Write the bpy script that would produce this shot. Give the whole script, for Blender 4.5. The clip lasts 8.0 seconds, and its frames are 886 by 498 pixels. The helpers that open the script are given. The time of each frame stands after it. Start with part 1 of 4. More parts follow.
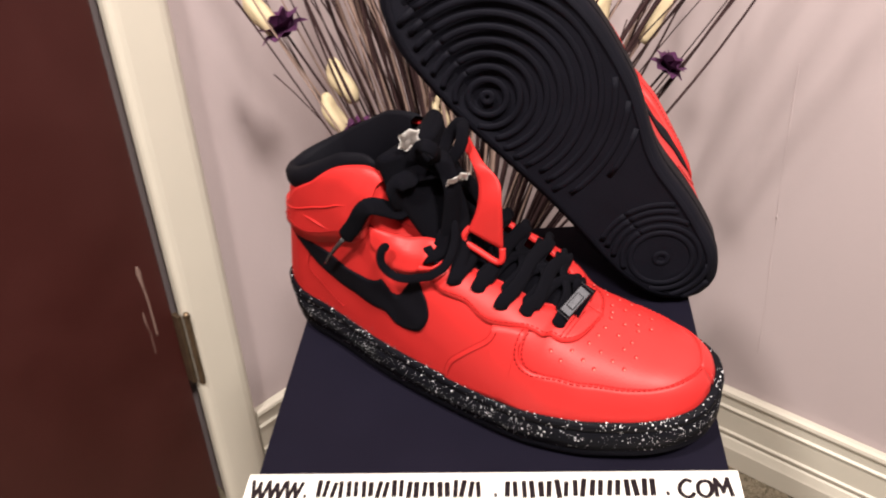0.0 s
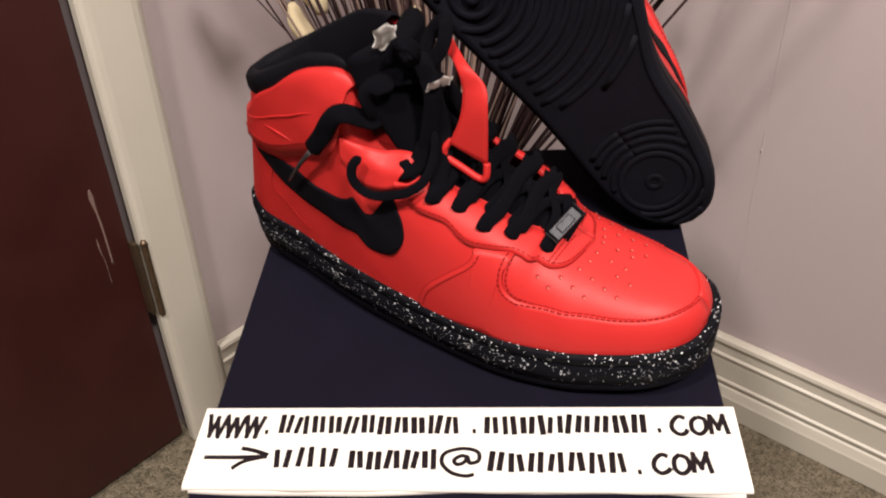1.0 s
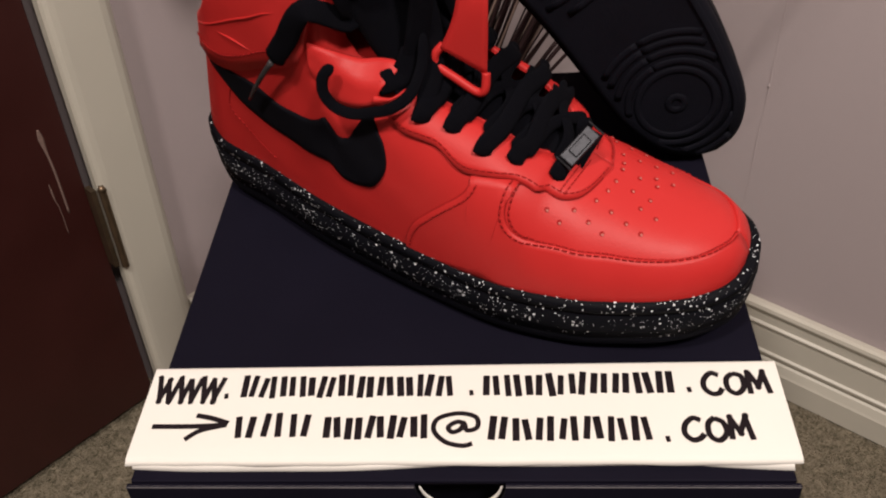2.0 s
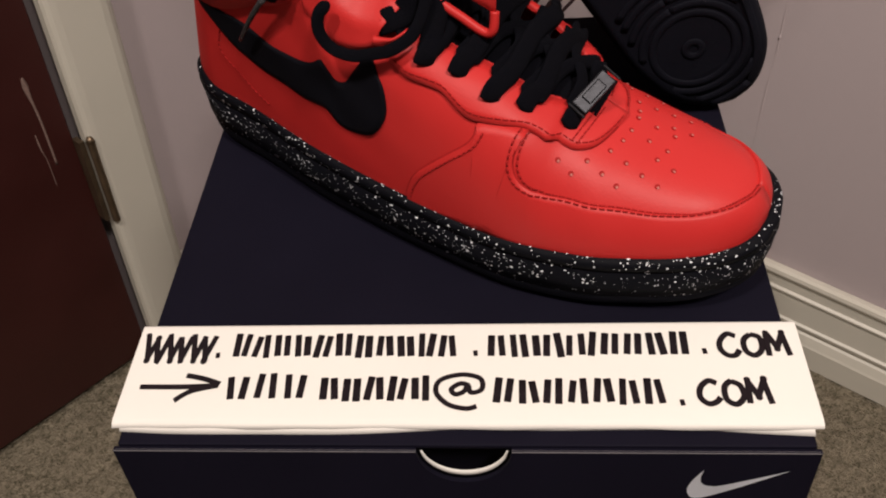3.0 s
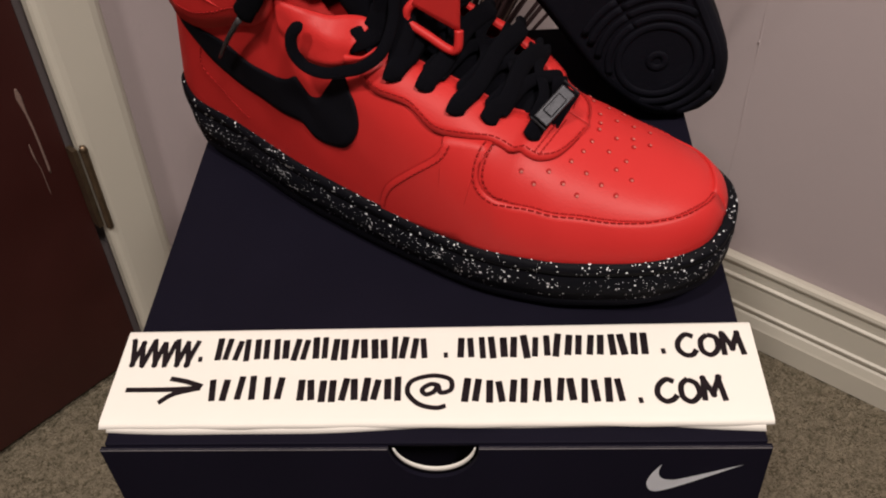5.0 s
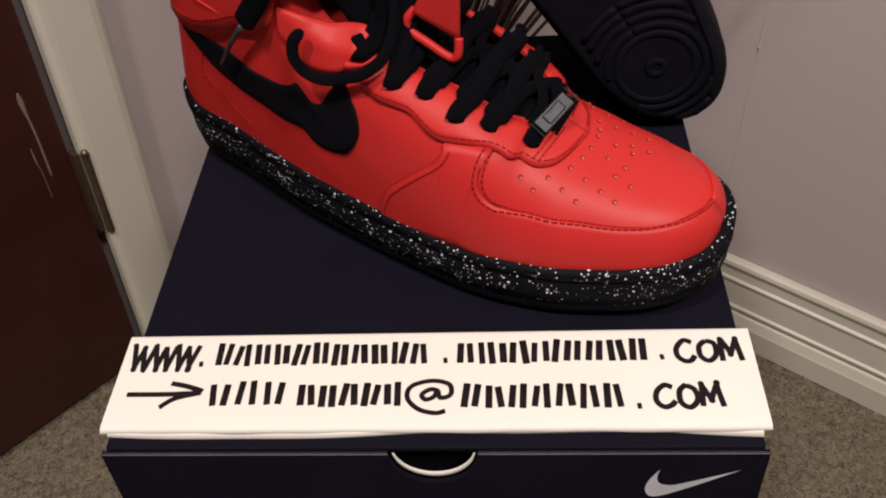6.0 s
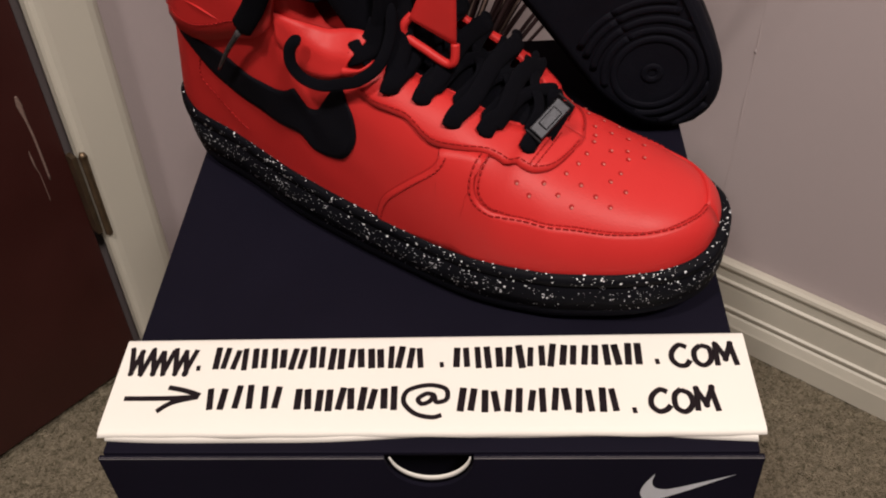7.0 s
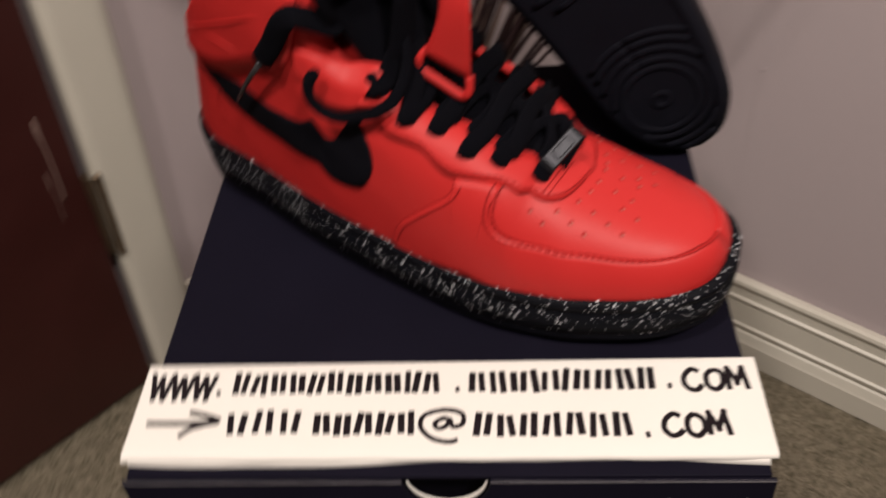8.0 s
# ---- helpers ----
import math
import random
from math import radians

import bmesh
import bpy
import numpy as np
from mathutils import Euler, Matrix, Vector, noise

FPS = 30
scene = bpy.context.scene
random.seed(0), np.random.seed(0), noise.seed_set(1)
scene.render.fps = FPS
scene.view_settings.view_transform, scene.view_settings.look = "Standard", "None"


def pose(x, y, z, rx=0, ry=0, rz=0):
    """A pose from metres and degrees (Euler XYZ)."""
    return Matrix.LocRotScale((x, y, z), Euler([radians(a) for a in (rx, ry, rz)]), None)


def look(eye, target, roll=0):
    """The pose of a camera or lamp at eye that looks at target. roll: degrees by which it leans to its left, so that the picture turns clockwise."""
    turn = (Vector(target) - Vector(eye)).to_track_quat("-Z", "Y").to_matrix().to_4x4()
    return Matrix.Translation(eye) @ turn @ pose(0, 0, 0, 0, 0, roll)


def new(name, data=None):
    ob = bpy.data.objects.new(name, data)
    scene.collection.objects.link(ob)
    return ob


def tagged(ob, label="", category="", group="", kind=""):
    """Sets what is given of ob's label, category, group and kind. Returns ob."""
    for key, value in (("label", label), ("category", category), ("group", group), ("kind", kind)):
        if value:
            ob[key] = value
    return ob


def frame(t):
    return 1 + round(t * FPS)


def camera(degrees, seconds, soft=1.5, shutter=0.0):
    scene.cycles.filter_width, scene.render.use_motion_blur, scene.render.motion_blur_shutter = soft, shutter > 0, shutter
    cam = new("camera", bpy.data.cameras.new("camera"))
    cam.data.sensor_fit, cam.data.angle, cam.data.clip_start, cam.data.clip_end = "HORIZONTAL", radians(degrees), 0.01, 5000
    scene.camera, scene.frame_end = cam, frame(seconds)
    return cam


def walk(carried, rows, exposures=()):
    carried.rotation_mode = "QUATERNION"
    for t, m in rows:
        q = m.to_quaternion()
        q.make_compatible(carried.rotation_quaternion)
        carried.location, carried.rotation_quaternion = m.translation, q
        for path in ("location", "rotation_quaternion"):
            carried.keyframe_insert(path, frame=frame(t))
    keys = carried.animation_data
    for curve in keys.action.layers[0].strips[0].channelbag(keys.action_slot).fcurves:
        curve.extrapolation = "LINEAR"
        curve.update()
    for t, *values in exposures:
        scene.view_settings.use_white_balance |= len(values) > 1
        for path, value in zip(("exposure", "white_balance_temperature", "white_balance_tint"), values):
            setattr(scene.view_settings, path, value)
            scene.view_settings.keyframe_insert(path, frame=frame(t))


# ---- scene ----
cam = camera(57.6, 8.0, soft=2.0, shutter=0.6)
PATH = [
    (0, (0.048, -0.235, 0.985), (-0.233, 1.327, -0.231), -9.0),
    (0.2, (0.043, -0.219, 0.973), (-0.208, 1.348, -0.244), -8.6),
    (0.5, (0.033, -0.214, 0.963), (-0.181, 1.309, -0.316), -7.4),
    (1, (0.037, -0.21, 0.95), (-0.172, 1.261, -0.389), -6.8),
    (1.5, (0.031, -0.189, 0.916), (-0.16, 1.265, -0.445), -6.4),
    (1.7, (0.028, -0.178, 0.907), (-0.146, 1.245, -0.488), -6.3),
    (2.8, (0.023, -0.16, 0.883), (-0.137, 1.188, -0.585), -6.3),
    (3, (0.021, -0.156, 0.882), (-0.137, 1.161, -0.614), -6.0),
    (3.5, (0.027, -0.16, 0.889), (-0.11, 1.156, -0.611), -5.5),
    (4, (0.031, -0.161, 0.89), (-0.115, 1.153, -0.611), -6.0),
    (4.5, (0.034, -0.163, 0.893), (-0.12, 1.152, -0.605), -6.4),
    (6, (0.035, -0.165, 0.897), (-0.121, 1.161, -0.591), -6.3),
    (6.5, (0.036, -0.165, 0.899), (-0.116, 1.16, -0.591), -6.2),
    (7, (0.036, -0.165, 0.899), (-0.116, 1.165, -0.587), -6.1),
    (7.5, (0.037, -0.164, 0.901), (-0.113, 1.167, -0.584), -6.3),
    (7.6, (0.037, -0.164, 0.901), (-0.126, 1.165, -0.585), -6.4),
    (7.7, (0.037, -0.164, 0.901), (-0.16, 1.172, -0.575), -6.4),
    (7.8, (0.037, -0.164, 0.901), (-0.172, 1.167, -0.578), -6.4),
    (7.9, (0.037, -0.164, 0.901), (-0.183, 1.169, -0.575), -6.4),
    (8, (0.033, -0.165, 0.909), (-0.135, 1.186, -0.555), -6.8),
]
EXPOSURES = [(0.0, 0.78), (0.5, 0.74), (1.0, 0.24), (1.5, -0.24), (3.0, -0.42), (8.0, -0.40)]
# the box stands a little askew: its own frame in the room
UP = Vector((math.tan(radians(5.0)), math.tan(radians(5.5)), 1)).normalized()
BOX_FRAME = Matrix.Translation((0, 0.15, 0.6)) @ UP.rotation_difference(Vector((0, 0, 1))).to_matrix().to_4x4() @ Matrix.Translation((0, -0.15, -0.6))
walk(cam, [(t, BOX_FRAME @ look(eye, target, roll)) for t, eye, target, roll in PATH], EXPOSURES)

# ---- light ----
world = bpy.data.worlds.new("room_world")
scene.world = world
world.use_nodes = True
world.node_tree.nodes["Background"].inputs[0].default_value = (1.0, 0.9, 0.78, 1)
world.node_tree.nodes["Background"].inputs[1].default_value = 0.05


def area(name, eye, target, size, watts, colour):
    data = bpy.data.lights.new(name, "AREA")
    data.shape, data.size, data.energy, data.color = "DISK", size, watts, colour
    ob = new(name, data)
    ob.matrix_world = look(eye, target)
    return ob


area("ceiling_lamp", (-0.60, -0.62, 2.25), (0.0, 0.3, 0.5), 0.16, 25.0, (1.0, 0.90, 0.825))
area("second_ceiling_lamp", (0.48, -0.80, 2.25), (0.0, 0.3, 0.5), 0.26, 38.0, (1.0, 0.90, 0.825))


# ---- materials ----
def material(name, colour, rough=0.6, metal=0.0, noise_scale=40.0, vary=0.15, bump=0.1, bump_scale=300.0, bump_dist=0.001, spec=0.5, coat=0.0):
    """A principled material with colour variation at two scales and fine relief."""
    m = bpy.data.materials.new(name)
    m.use_nodes = True
    nt = m.node_tree
    b = nt.nodes["Principled BSDF"]
    tc = nt.nodes.new("ShaderNodeTexCoord")
    n1 = nt.nodes.new("ShaderNodeTexNoise")
    n1.inputs["Scale"].default_value, n1.inputs["Detail"].default_value = noise_scale, 6
    n2 = nt.nodes.new("ShaderNodeTexNoise")
    n2.inputs["Scale"].default_value, n2.inputs["Detail"].default_value = bump_scale, 3
    ramp = nt.nodes.new("ShaderNodeMix")
    ramp.data_type = "RGBA"
    ramp.inputs[6].default_value = (*[c * (1 - vary) for c in colour], 1)
    ramp.inputs[7].default_value = (*[min(1, c * (1 + vary)) for c in colour], 1)
    bp = nt.nodes.new("ShaderNodeBump")
    bp.inputs["Strength"].default_value, bp.inputs["Distance"].default_value = bump, bump_dist
    add = nt.nodes.new("ShaderNodeMath")
    add.operation = "MULTIPLY_ADD"
    add.inputs[1].default_value, add.inputs[2].default_value = 0.25, rough - 0.125
    for n in (n1, n2):
        nt.links.new(tc.outputs["Object"], n.inputs["Vector"])
    nt.links.new(n1.outputs["Fac"], ramp.inputs[0])
    nt.links.new(ramp.outputs[2], b.inputs["Base Color"])
    nt.links.new(n1.outputs["Fac"], add.inputs[0])
    nt.links.new(add.outputs[0], b.inputs["Roughness"])
    nt.links.new(n2.outputs["Fac"], bp.inputs["Height"])
    nt.links.new(bp.outputs["Normal"], b.inputs["Normal"])
    b.inputs["Metallic"].default_value = metal
    b.inputs["Specular IOR Level"].default_value = spec
    b.inputs["Coat Weight"].default_value = coat
    return m


def speckled(name, base, dot, rough, cut):
    """Rubber with flung droplets of paint in two sizes."""
    m = material(name, base, rough, noise_scale=60, vary=0.3, bump=0.15, bump_scale=500, spec=0.10)
    nt = m.node_tree
    b = nt.nodes["Principled BSDF"]
    tc = nt.nodes["Texture Coordinate"]
    masks = []
    for scale, size in ((520.0, 0.23), (860.0, 0.2)):
        v = nt.nodes.new("ShaderNodeTexVoronoi")
        v.inputs["Scale"].default_value = scale
        warp = nt.nodes.new("ShaderNodeTexNoise")
        warp.inputs["Scale"].default_value = 900
        mixv = nt.nodes.new("ShaderNodeMix")
        mixv.data_type = "VECTOR"
        mixv.inputs[0].default_value = 0.0012
        nt.links.new(tc.outputs["Object"], warp.inputs["Vector"])
        nt.links.new(tc.outputs["Object"], mixv.inputs[4])
        nt.links.new(warp.outputs["Color"], mixv.inputs[5])
        nt.links.new(mixv.outputs[1], v.inputs["Vector"])
        sep = nt.nodes.new("ShaderNodeSeparateColor")
        nt.links.new(v.outputs["Color"], sep.inputs[0])
        rad = nt.nodes.new("ShaderNodeMath")
        rad.operation = "MULTIPLY_ADD"
        rad.inputs[1].default_value, rad.inputs[2].default_value = 1.1, -cut
        nt.links.new(sep.outputs[0], rad.inputs[0])
        less = nt.nodes.new("ShaderNodeMath")
        less.operation = "LESS_THAN"
        nt.links.new(v.outputs["Distance"], less.inputs[0])
        nt.links.new(rad.outputs[0], less.inputs[1])
        masks.append(less)
    mx = nt.nodes.new("ShaderNodeMath")
    mx.operation = "MAXIMUM"
    nt.links.new(masks[0].outputs[0], mx.inputs[0])
    nt.links.new(masks[1].outputs[0], mx.inputs[1])
    mix = nt.nodes.new("ShaderNodeMix")
    mix.data_type = "RGBA"
    old = b.inputs["Base Color"].links[0].from_socket
    nt.links.new(old, mix.inputs[6])
    mix.inputs[7].default_value = (*dot, 1)
    nt.links.new(mx.outputs[0], mix.inputs[0])
    nt.links.new(mix.outputs[2], b.inputs["Base Color"])
    return m


RED = material("red_leather", (0.49, 0.021, 0.020), 0.5, noise_scale=25, vary=0.06, bump=0.15, bump_scale=900, bump_dist=0.0004, spec=0.28)
RED_EDGE = material("red_edge", (0.42, 0.014, 0.012), 0.6, noise_scale=60, vary=0.1)
PERF_LIP = material("pale_hole_lip", (0.42, 0.12, 0.10), 0.9, noise_scale=400, vary=0.3)
RED_THREAD = material("red_thread", (0.30, 0.010, 0.010), 0.85, noise_scale=400, vary=0.3, spec=0.2)
BLACK_LEATHER = material("black_leather", (0.0022, 0.0022, 0.0044), 0.75, noise_scale=30, vary=0.2, bump=0.25, bump_scale=700, bump_dist=0.0004, spec=0.11)
BLACK_CLOTH = material("black_cloth", (0.0018, 0.0018, 0.0034), 0.95, noise_scale=200, vary=0.3, bump=0.6, bump_scale=1500, bump_dist=0.0005, spec=0.08)
RUBBER = material("black_rubber", (0.0036, 0.0037, 0.0072), 0.75, noise_scale=50, vary=0.25, bump=0.2, bump_scale=600, spec=0.12)
MIDSOLE = speckled("speckled_rubber", (0.0022, 0.0023, 0.0042), (0.78, 0.79, 0.82), 0.65, 0.752)
MIDSOLE_SPARSE = speckled("sparsely_speckled_rubber", (0.0022, 0.0023, 0.0042), (0.45, 0.45, 0.46), 0.65, 0.97)
SILVER = material("silver_metal", (0.036, 0.036, 0.040), 0.48, 1.0, noise_scale=120, vary=0.45, bump=0.3, bump_scale=300)
GREY_PRINT = material("silver_print", (0.74, 0.75, 0.79), 0.45, noise_scale=80, vary=0.1)
WHITE_PATCH = material("white_patch", (0.6, 0.58, 0.56), 0.7, noise_scale=150, vary=0.4)
CARD = material("dark_navy_card", (0.0060, 0.0053, 0.0112), 0.66, noise_scale=18, vary=0.25, bump=0.05, bump_scale=400, spec=0.05)
CARD_EDGE = material("card_edge", (0.16, 0.15, 0.16), 0.8, noise_scale=150, vary=0.4)
PAPER = material("white_paper", (0.73, 0.70, 0.65), 0.8, noise_scale=14, vary=0.03, bump=0.06, bump_scale=90)
INK = material("black_ink", (0.013, 0.009, 0.011), 0.9, noise_scale=250, vary=0.4, spec=0.08)
WALL = material("pale_mauve_paint", (0.452, 0.384, 0.392), 0.75, noise_scale=3.0, vary=0.05, bump=0.1, bump_scale=160, bump_dist=0.002)
TRIM = material("off_white_gloss_paint", (0.60, 0.57, 0.49), 0.42, noise_scale=8, vary=0.06, bump=0.05, bump_scale=60)
WOOD = material("dark_red_wood", (0.040, 0.008, 0.007), 0.42, noise_scale=9, vary=0.35, bump=0.08, bump_scale=140)
BRASS = material("aged_brass", (0.20, 0.145, 0.095), 0.42, 0.85, noise_scale=60, vary=0.5)
CARPET = material("beige_carpet", (0.275, 0.234, 0.170), 1.0, noise_scale=110, vary=0.55, bump=1.0, bump_scale=420, bump_dist=0.006, spec=0.1)


def gap_shaded(m, dark, scale):
    """Shade in the short gaps between tufts, painted dark and drawn out by a warp, over the carpet's own colour."""
    nt = m.node_tree
    b = nt.nodes["Principled BSDF"]
    tc = nt.nodes["Texture Coordinate"]
    n = nt.nodes.new("ShaderNodeTexNoise")
    n.inputs["Scale"].default_value, n.inputs["Detail"].default_value, n.inputs["Distortion"].default_value = scale, 4, 1.4
    ramp = nt.nodes.new("ShaderNodeValToRGB")
    ramp.color_ramp.elements[0].position, ramp.color_ramp.elements[1].position = 0.36, 0.53
    mix = nt.nodes.new("ShaderNodeMix")
    mix.data_type = "RGBA"
    nt.links.new(tc.outputs["Object"], n.inputs["Vector"])
    nt.links.new(n.outputs["Fac"], ramp.inputs[0])
    nt.links.new(ramp.outputs[0], mix.inputs[0])
    mix.inputs[6].default_value = (*dark, 1)
    nt.links.new(b.inputs["Base Color"].links[0].from_socket, mix.inputs[7])
    nt.links.new(mix.outputs[2], b.inputs["Base Color"])


# shade between the tufts is put into the carpet's colour
gap_shaded(CARPET, (0.125, 0.108, 0.072), 170.0)
STEM = material("dried_stem", (0.034, 0.017, 0.018), 0.85, noise_scale=60, vary=0.5, spec=0.2)
STEM_PALE = material("pale_dried_stem", (0.26, 0.18, 0.15), 0.8, noise_scale=60, vary=0.5)
PURPLE = material("purple_petal", (0.13, 0.035, 0.12), 0.8, noise_scale=120, vary=0.5)
CREAM = material("cream_pod", (0.60, 0.50, 0.32), 0.8, noise_scale=60, vary=0.2)
SCRATCH = material("pale_scratch", (0.20, 0.13, 0.11), 0.8, noise_scale=200, vary=0.5)
CEIL = material("ceiling_paint", (0.75, 0.73, 0.70), 0.9, noise_scale=4, vary=0.03)


# ---- helpers for shapes ----
def part(name, bm, mat, parent=None, label="", smooth=True):
    """Links a bmesh as one mesh object under its parent."""
    bmesh.ops.recalc_face_normals(bm, faces=bm.faces)
    me = bpy.data.meshes.new(name)
    bm.to_mesh(me)
    bm.free()
    me.materials.append(mat)
    if smooth:
        me.polygons.foreach_set("use_smooth", [True] * len(me.polygons))
    ob = new(name, me)
    if parent:
        ob.parent = parent
    if label:
        ob["label"] = label
    return ob


def thing(name, label, category, m=None, group="", kind=""):
    ob = new(name)
    ob.empty_display_size = 0.05
    if m is not None:
        ob.matrix_world = m
    return tagged(ob, label, category, group, kind)


def block(bm, lo, hi, bevel=0.0, m=None):
    """A box with rounded edges."""
    made = bmesh.ops.create_cube(bm, size=1)["verts"]
    c = [(a + b) / 2 for a, b in zip(lo, hi)]
    d = [b - a for a, b in zip(lo, hi)]
    for v in made:
        v.co = Vector([c[i] + v.co[i] * d[i] for i in range(3)])
    if bevel:
        edges = {e for v in made for e in v.link_edges}
        made = bmesh.ops.bevel(bm, geom=list(edges), offset=bevel, segments=2, profile=0.5, affect="EDGES")["verts"]
    if m is not None:
        bmesh.ops.transform(bm, matrix=m, verts=[v for v in made if v.is_valid])
    return bm


def prism(bm, outline, z0, z1):
    """A closed plan outline drawn up from z0 to z1."""
    a = [bm.verts.new((x, y, z0)) for x, y in outline]
    b = [bm.verts.new((x, y, z1)) for x, y in outline]
    n = len(a)
    for i in range(n):
        bm.faces.new((a[i], a[(i + 1) % n], b[(i + 1) % n], b[i]))
    bm.faces.new(a[::-1])
    bm.faces.new(b)
    return bm


def spline(pts, n):
    """Points of a smooth curve through pts."""
    p = [Vector(q) for q in pts]
    out = []
    k = len(p) - 1
    for i in range(n + 1):
        u = i / n * k
        j = min(int(u), k - 1)
        f = u - j
        a, b, c, d = p[max(j - 1, 0)], p[j], p[j + 1], p[min(j + 2, k)]
        out.append(0.5 * ((2 * b) + (c - a) * f + (2 * a - 5 * b + 4 * c - d) * f * f + (3 * b - a - 3 * c + d) * f ** 3))
    return out


def tube(bm, pts, r, sides=6, flat=1.0, up=None, taper=None):
    """A swept tube; flat squeezes it along up into a ribbon."""
    rings = []
    side0 = None
    shut = len(pts) > 8 and (pts[0] - pts[-1]).length < 1e-6
    for i, p in enumerate(pts):
        d = (pts[min(i + 1, len(pts) - 1)] - pts[max(i - 1, 0)])
        if shut and i in (0, len(pts) - 1):
            d = pts[1] - pts[-2]
        d = d.normalized() if d.length > 1e-9 else Vector((1, 0, 0))
        if up is not None:
            ref = up[i] if isinstance(up, list) else up
        else:
            ref = Vector((0, 0, 1)) if abs(d.z) < 0.9 else Vector((0, 1, 0))
        if up is None and side0 is not None:
            side = side0 - d * side0.dot(d)
        else:
            side = d.cross(ref)
        side = side.normalized() if side.length > 1e-6 else Vector((0, 1, 0))
        side0 = side
        nrm = side.cross(d)
        rr = r * (taper(i / (len(pts) - 1)) if taper else 1)
        rings.append([bm.verts.new(p + side * (rr * math.cos(2 * math.pi * k / sides)) + nrm * (rr * flat * math.sin(2 * math.pi * k / sides))) for k in range(sides)])
    for a, b in zip(rings, rings[1:]):
        for k in range(sides):
            bm.faces.new((a[k], a[(k + 1) % sides], b[(k + 1) % sides], b[k]))
    if not shut:
        bm.faces.new(rings[0][::-1])
        bm.faces.new(rings[-1])
    return bm


def grid(bm, rows, close=False):
    """Faces between rows of points of equal length."""
    vs = [[bm.verts.new(p) for p in row] for row in rows]
    for a, b in zip(vs, vs[1:]):
        for k in range(len(a) - (0 if close else 1)):
            k2 = (k + 1) % len(a)
            bm.faces.new((a[k], a[k2], b[k2], b[k]))
    return vs


# ---- room ----
LEFT_AT, LEFT_DIR = Vector((-0.404, 0.494)), Vector((0.607, 0.795)).normalized()
RIGHT_AT, RIGHT_DIR = Vector((0.429, 0.575)), Vector((0.826, -0.564)).normalized()
_det = LEFT_DIR.x * -RIGHT_DIR.y + RIGHT_DIR.x * LEFT_DIR.y
_d = RIGHT_AT - LEFT_AT
_s = (_d.x * -RIGHT_DIR.y + RIGHT_DIR.x * _d.y) / _det
CORNER = LEFT_AT + LEFT_DIR * _s
ROOM_H = 2.4


def wall_frame(origin, direction, inward):
    """Local x along the wall, y into the room, z up."""
    x = Vector((direction.x, direction.y, 0))
    y = Vector((inward.x, inward.y, 0))
    return Matrix(((x.x, y.x, 0, origin.x), (x.y, y.y, 0, origin.y), (0, 0, 1, 0), (0, 0, 0, 1)))


LEFT_IN = Vector((LEFT_DIR.y, -LEFT_DIR.x))
RIGHT_IN = Vector((RIGHT_DIR.y, -RIGHT_DIR.x))
# left wall: local x runs from the hinge side of the door to the corner
LW = wall_frame(LEFT_AT, LEFT_DIR, LEFT_IN)
RW = wall_frame(CORNER, RIGHT_DIR, RIGHT_IN)
CX = _s


def set_piece(name, bm, mat, m, label, category, smooth=False):
    ob = part(name, bm, mat, smooth=smooth)
    ob.matrix_world = m
    return tagged(ob, label, category, kind="structure")


DOOR_W, DOOR_H = 0.76, 2.03
bm = bmesh.new()
block(bm, (0.012, -0.12, 0), (CX + 0.12, 0, ROOM_H))
block(bm, (-DOOR_W - 3.15, -0.12, 0), (-DOOR_W - 0.012, 0, ROOM_H))
block(bm, (-DOOR_W - 0.012, -0.12, DOOR_H + 0.012), (0.012, 0, ROOM_H))
set_piece("wall_left", bm, WALL, LW, "pale mauve painted wall with a door in it", "wall")
bm = bmesh.new()
block(bm, (-0.003, -0.12, 0), (3.02, 0, ROOM_H))
set_piece("wall_right", bm, WALL, RW, "pale mauve painted wall behind the shoe box", "wall")
bm = bmesh.new()
block(bm, (-2.6, -2.62, 0), (2.4, -2.5, ROOM_H))
set_piece("wall_back", bm, WALL, Matrix(), "plain pale mauve painted wall", "wall")
bm = bmesh.new()
block(bm, (2.4, -2.62, 0), (2.52, -0.6, ROOM_H))
set_piece("wall_side", bm, WALL, Matrix(), "plain pale mauve painted wall", "wall")
bm = bmesh.new()
block(bm, (-2.8, -2.7, ROOM_H), (2.6, 1.2, ROOM_H + 0.1))
set_piece("ceiling", bm, CEIL, Matrix(), "plain white painted ceiling", "ceiling")

# carpet: a base sheet and an uneven pile near the corner
bm = bmesh.new()
block(bm, (-2.8, -2.7, -0.06), (2.6, 1.2, -0.006))
set_piece("floor", bm, CARPET, Matrix(), "beige fitted carpet", "floor")
rng = np.random.default_rng(4)
nx, ny, step = 330, 250, 0.006
gx, gy = np.meshgrid(np.arange(nx) * step - 1.0, np.arange(ny) * step - 0.35)
zz = rng.uniform(-0.006, 0.0015, gx.shape)
gx = gx + rng.uniform(-0.002, 0.002, gx.shape)
gy = gy + rng.uniform(-0.002, 0.002, gx.shape)
idx = np.arange(nx * ny).reshape(ny, nx)
faces = np.stack([idx[:-1, :-1], idx[:-1, 1:], idx[1:, 1:], idx[1:, :-1]], -1).reshape(-1, 4)
me = bpy.data.meshes.new("carpet_pile")
me.from_pydata(np.stack([gx, gy, zz], -1).reshape(-1, 3).tolist(), [], faces.tolist())
me.materials.append(CARPET)
me.polygons.foreach_set("use_smooth", [True] * len(me.polygons))
tagged(new("carpet_pile", me), "short tufted beige carpet pile", "carpet", kind="stuff")

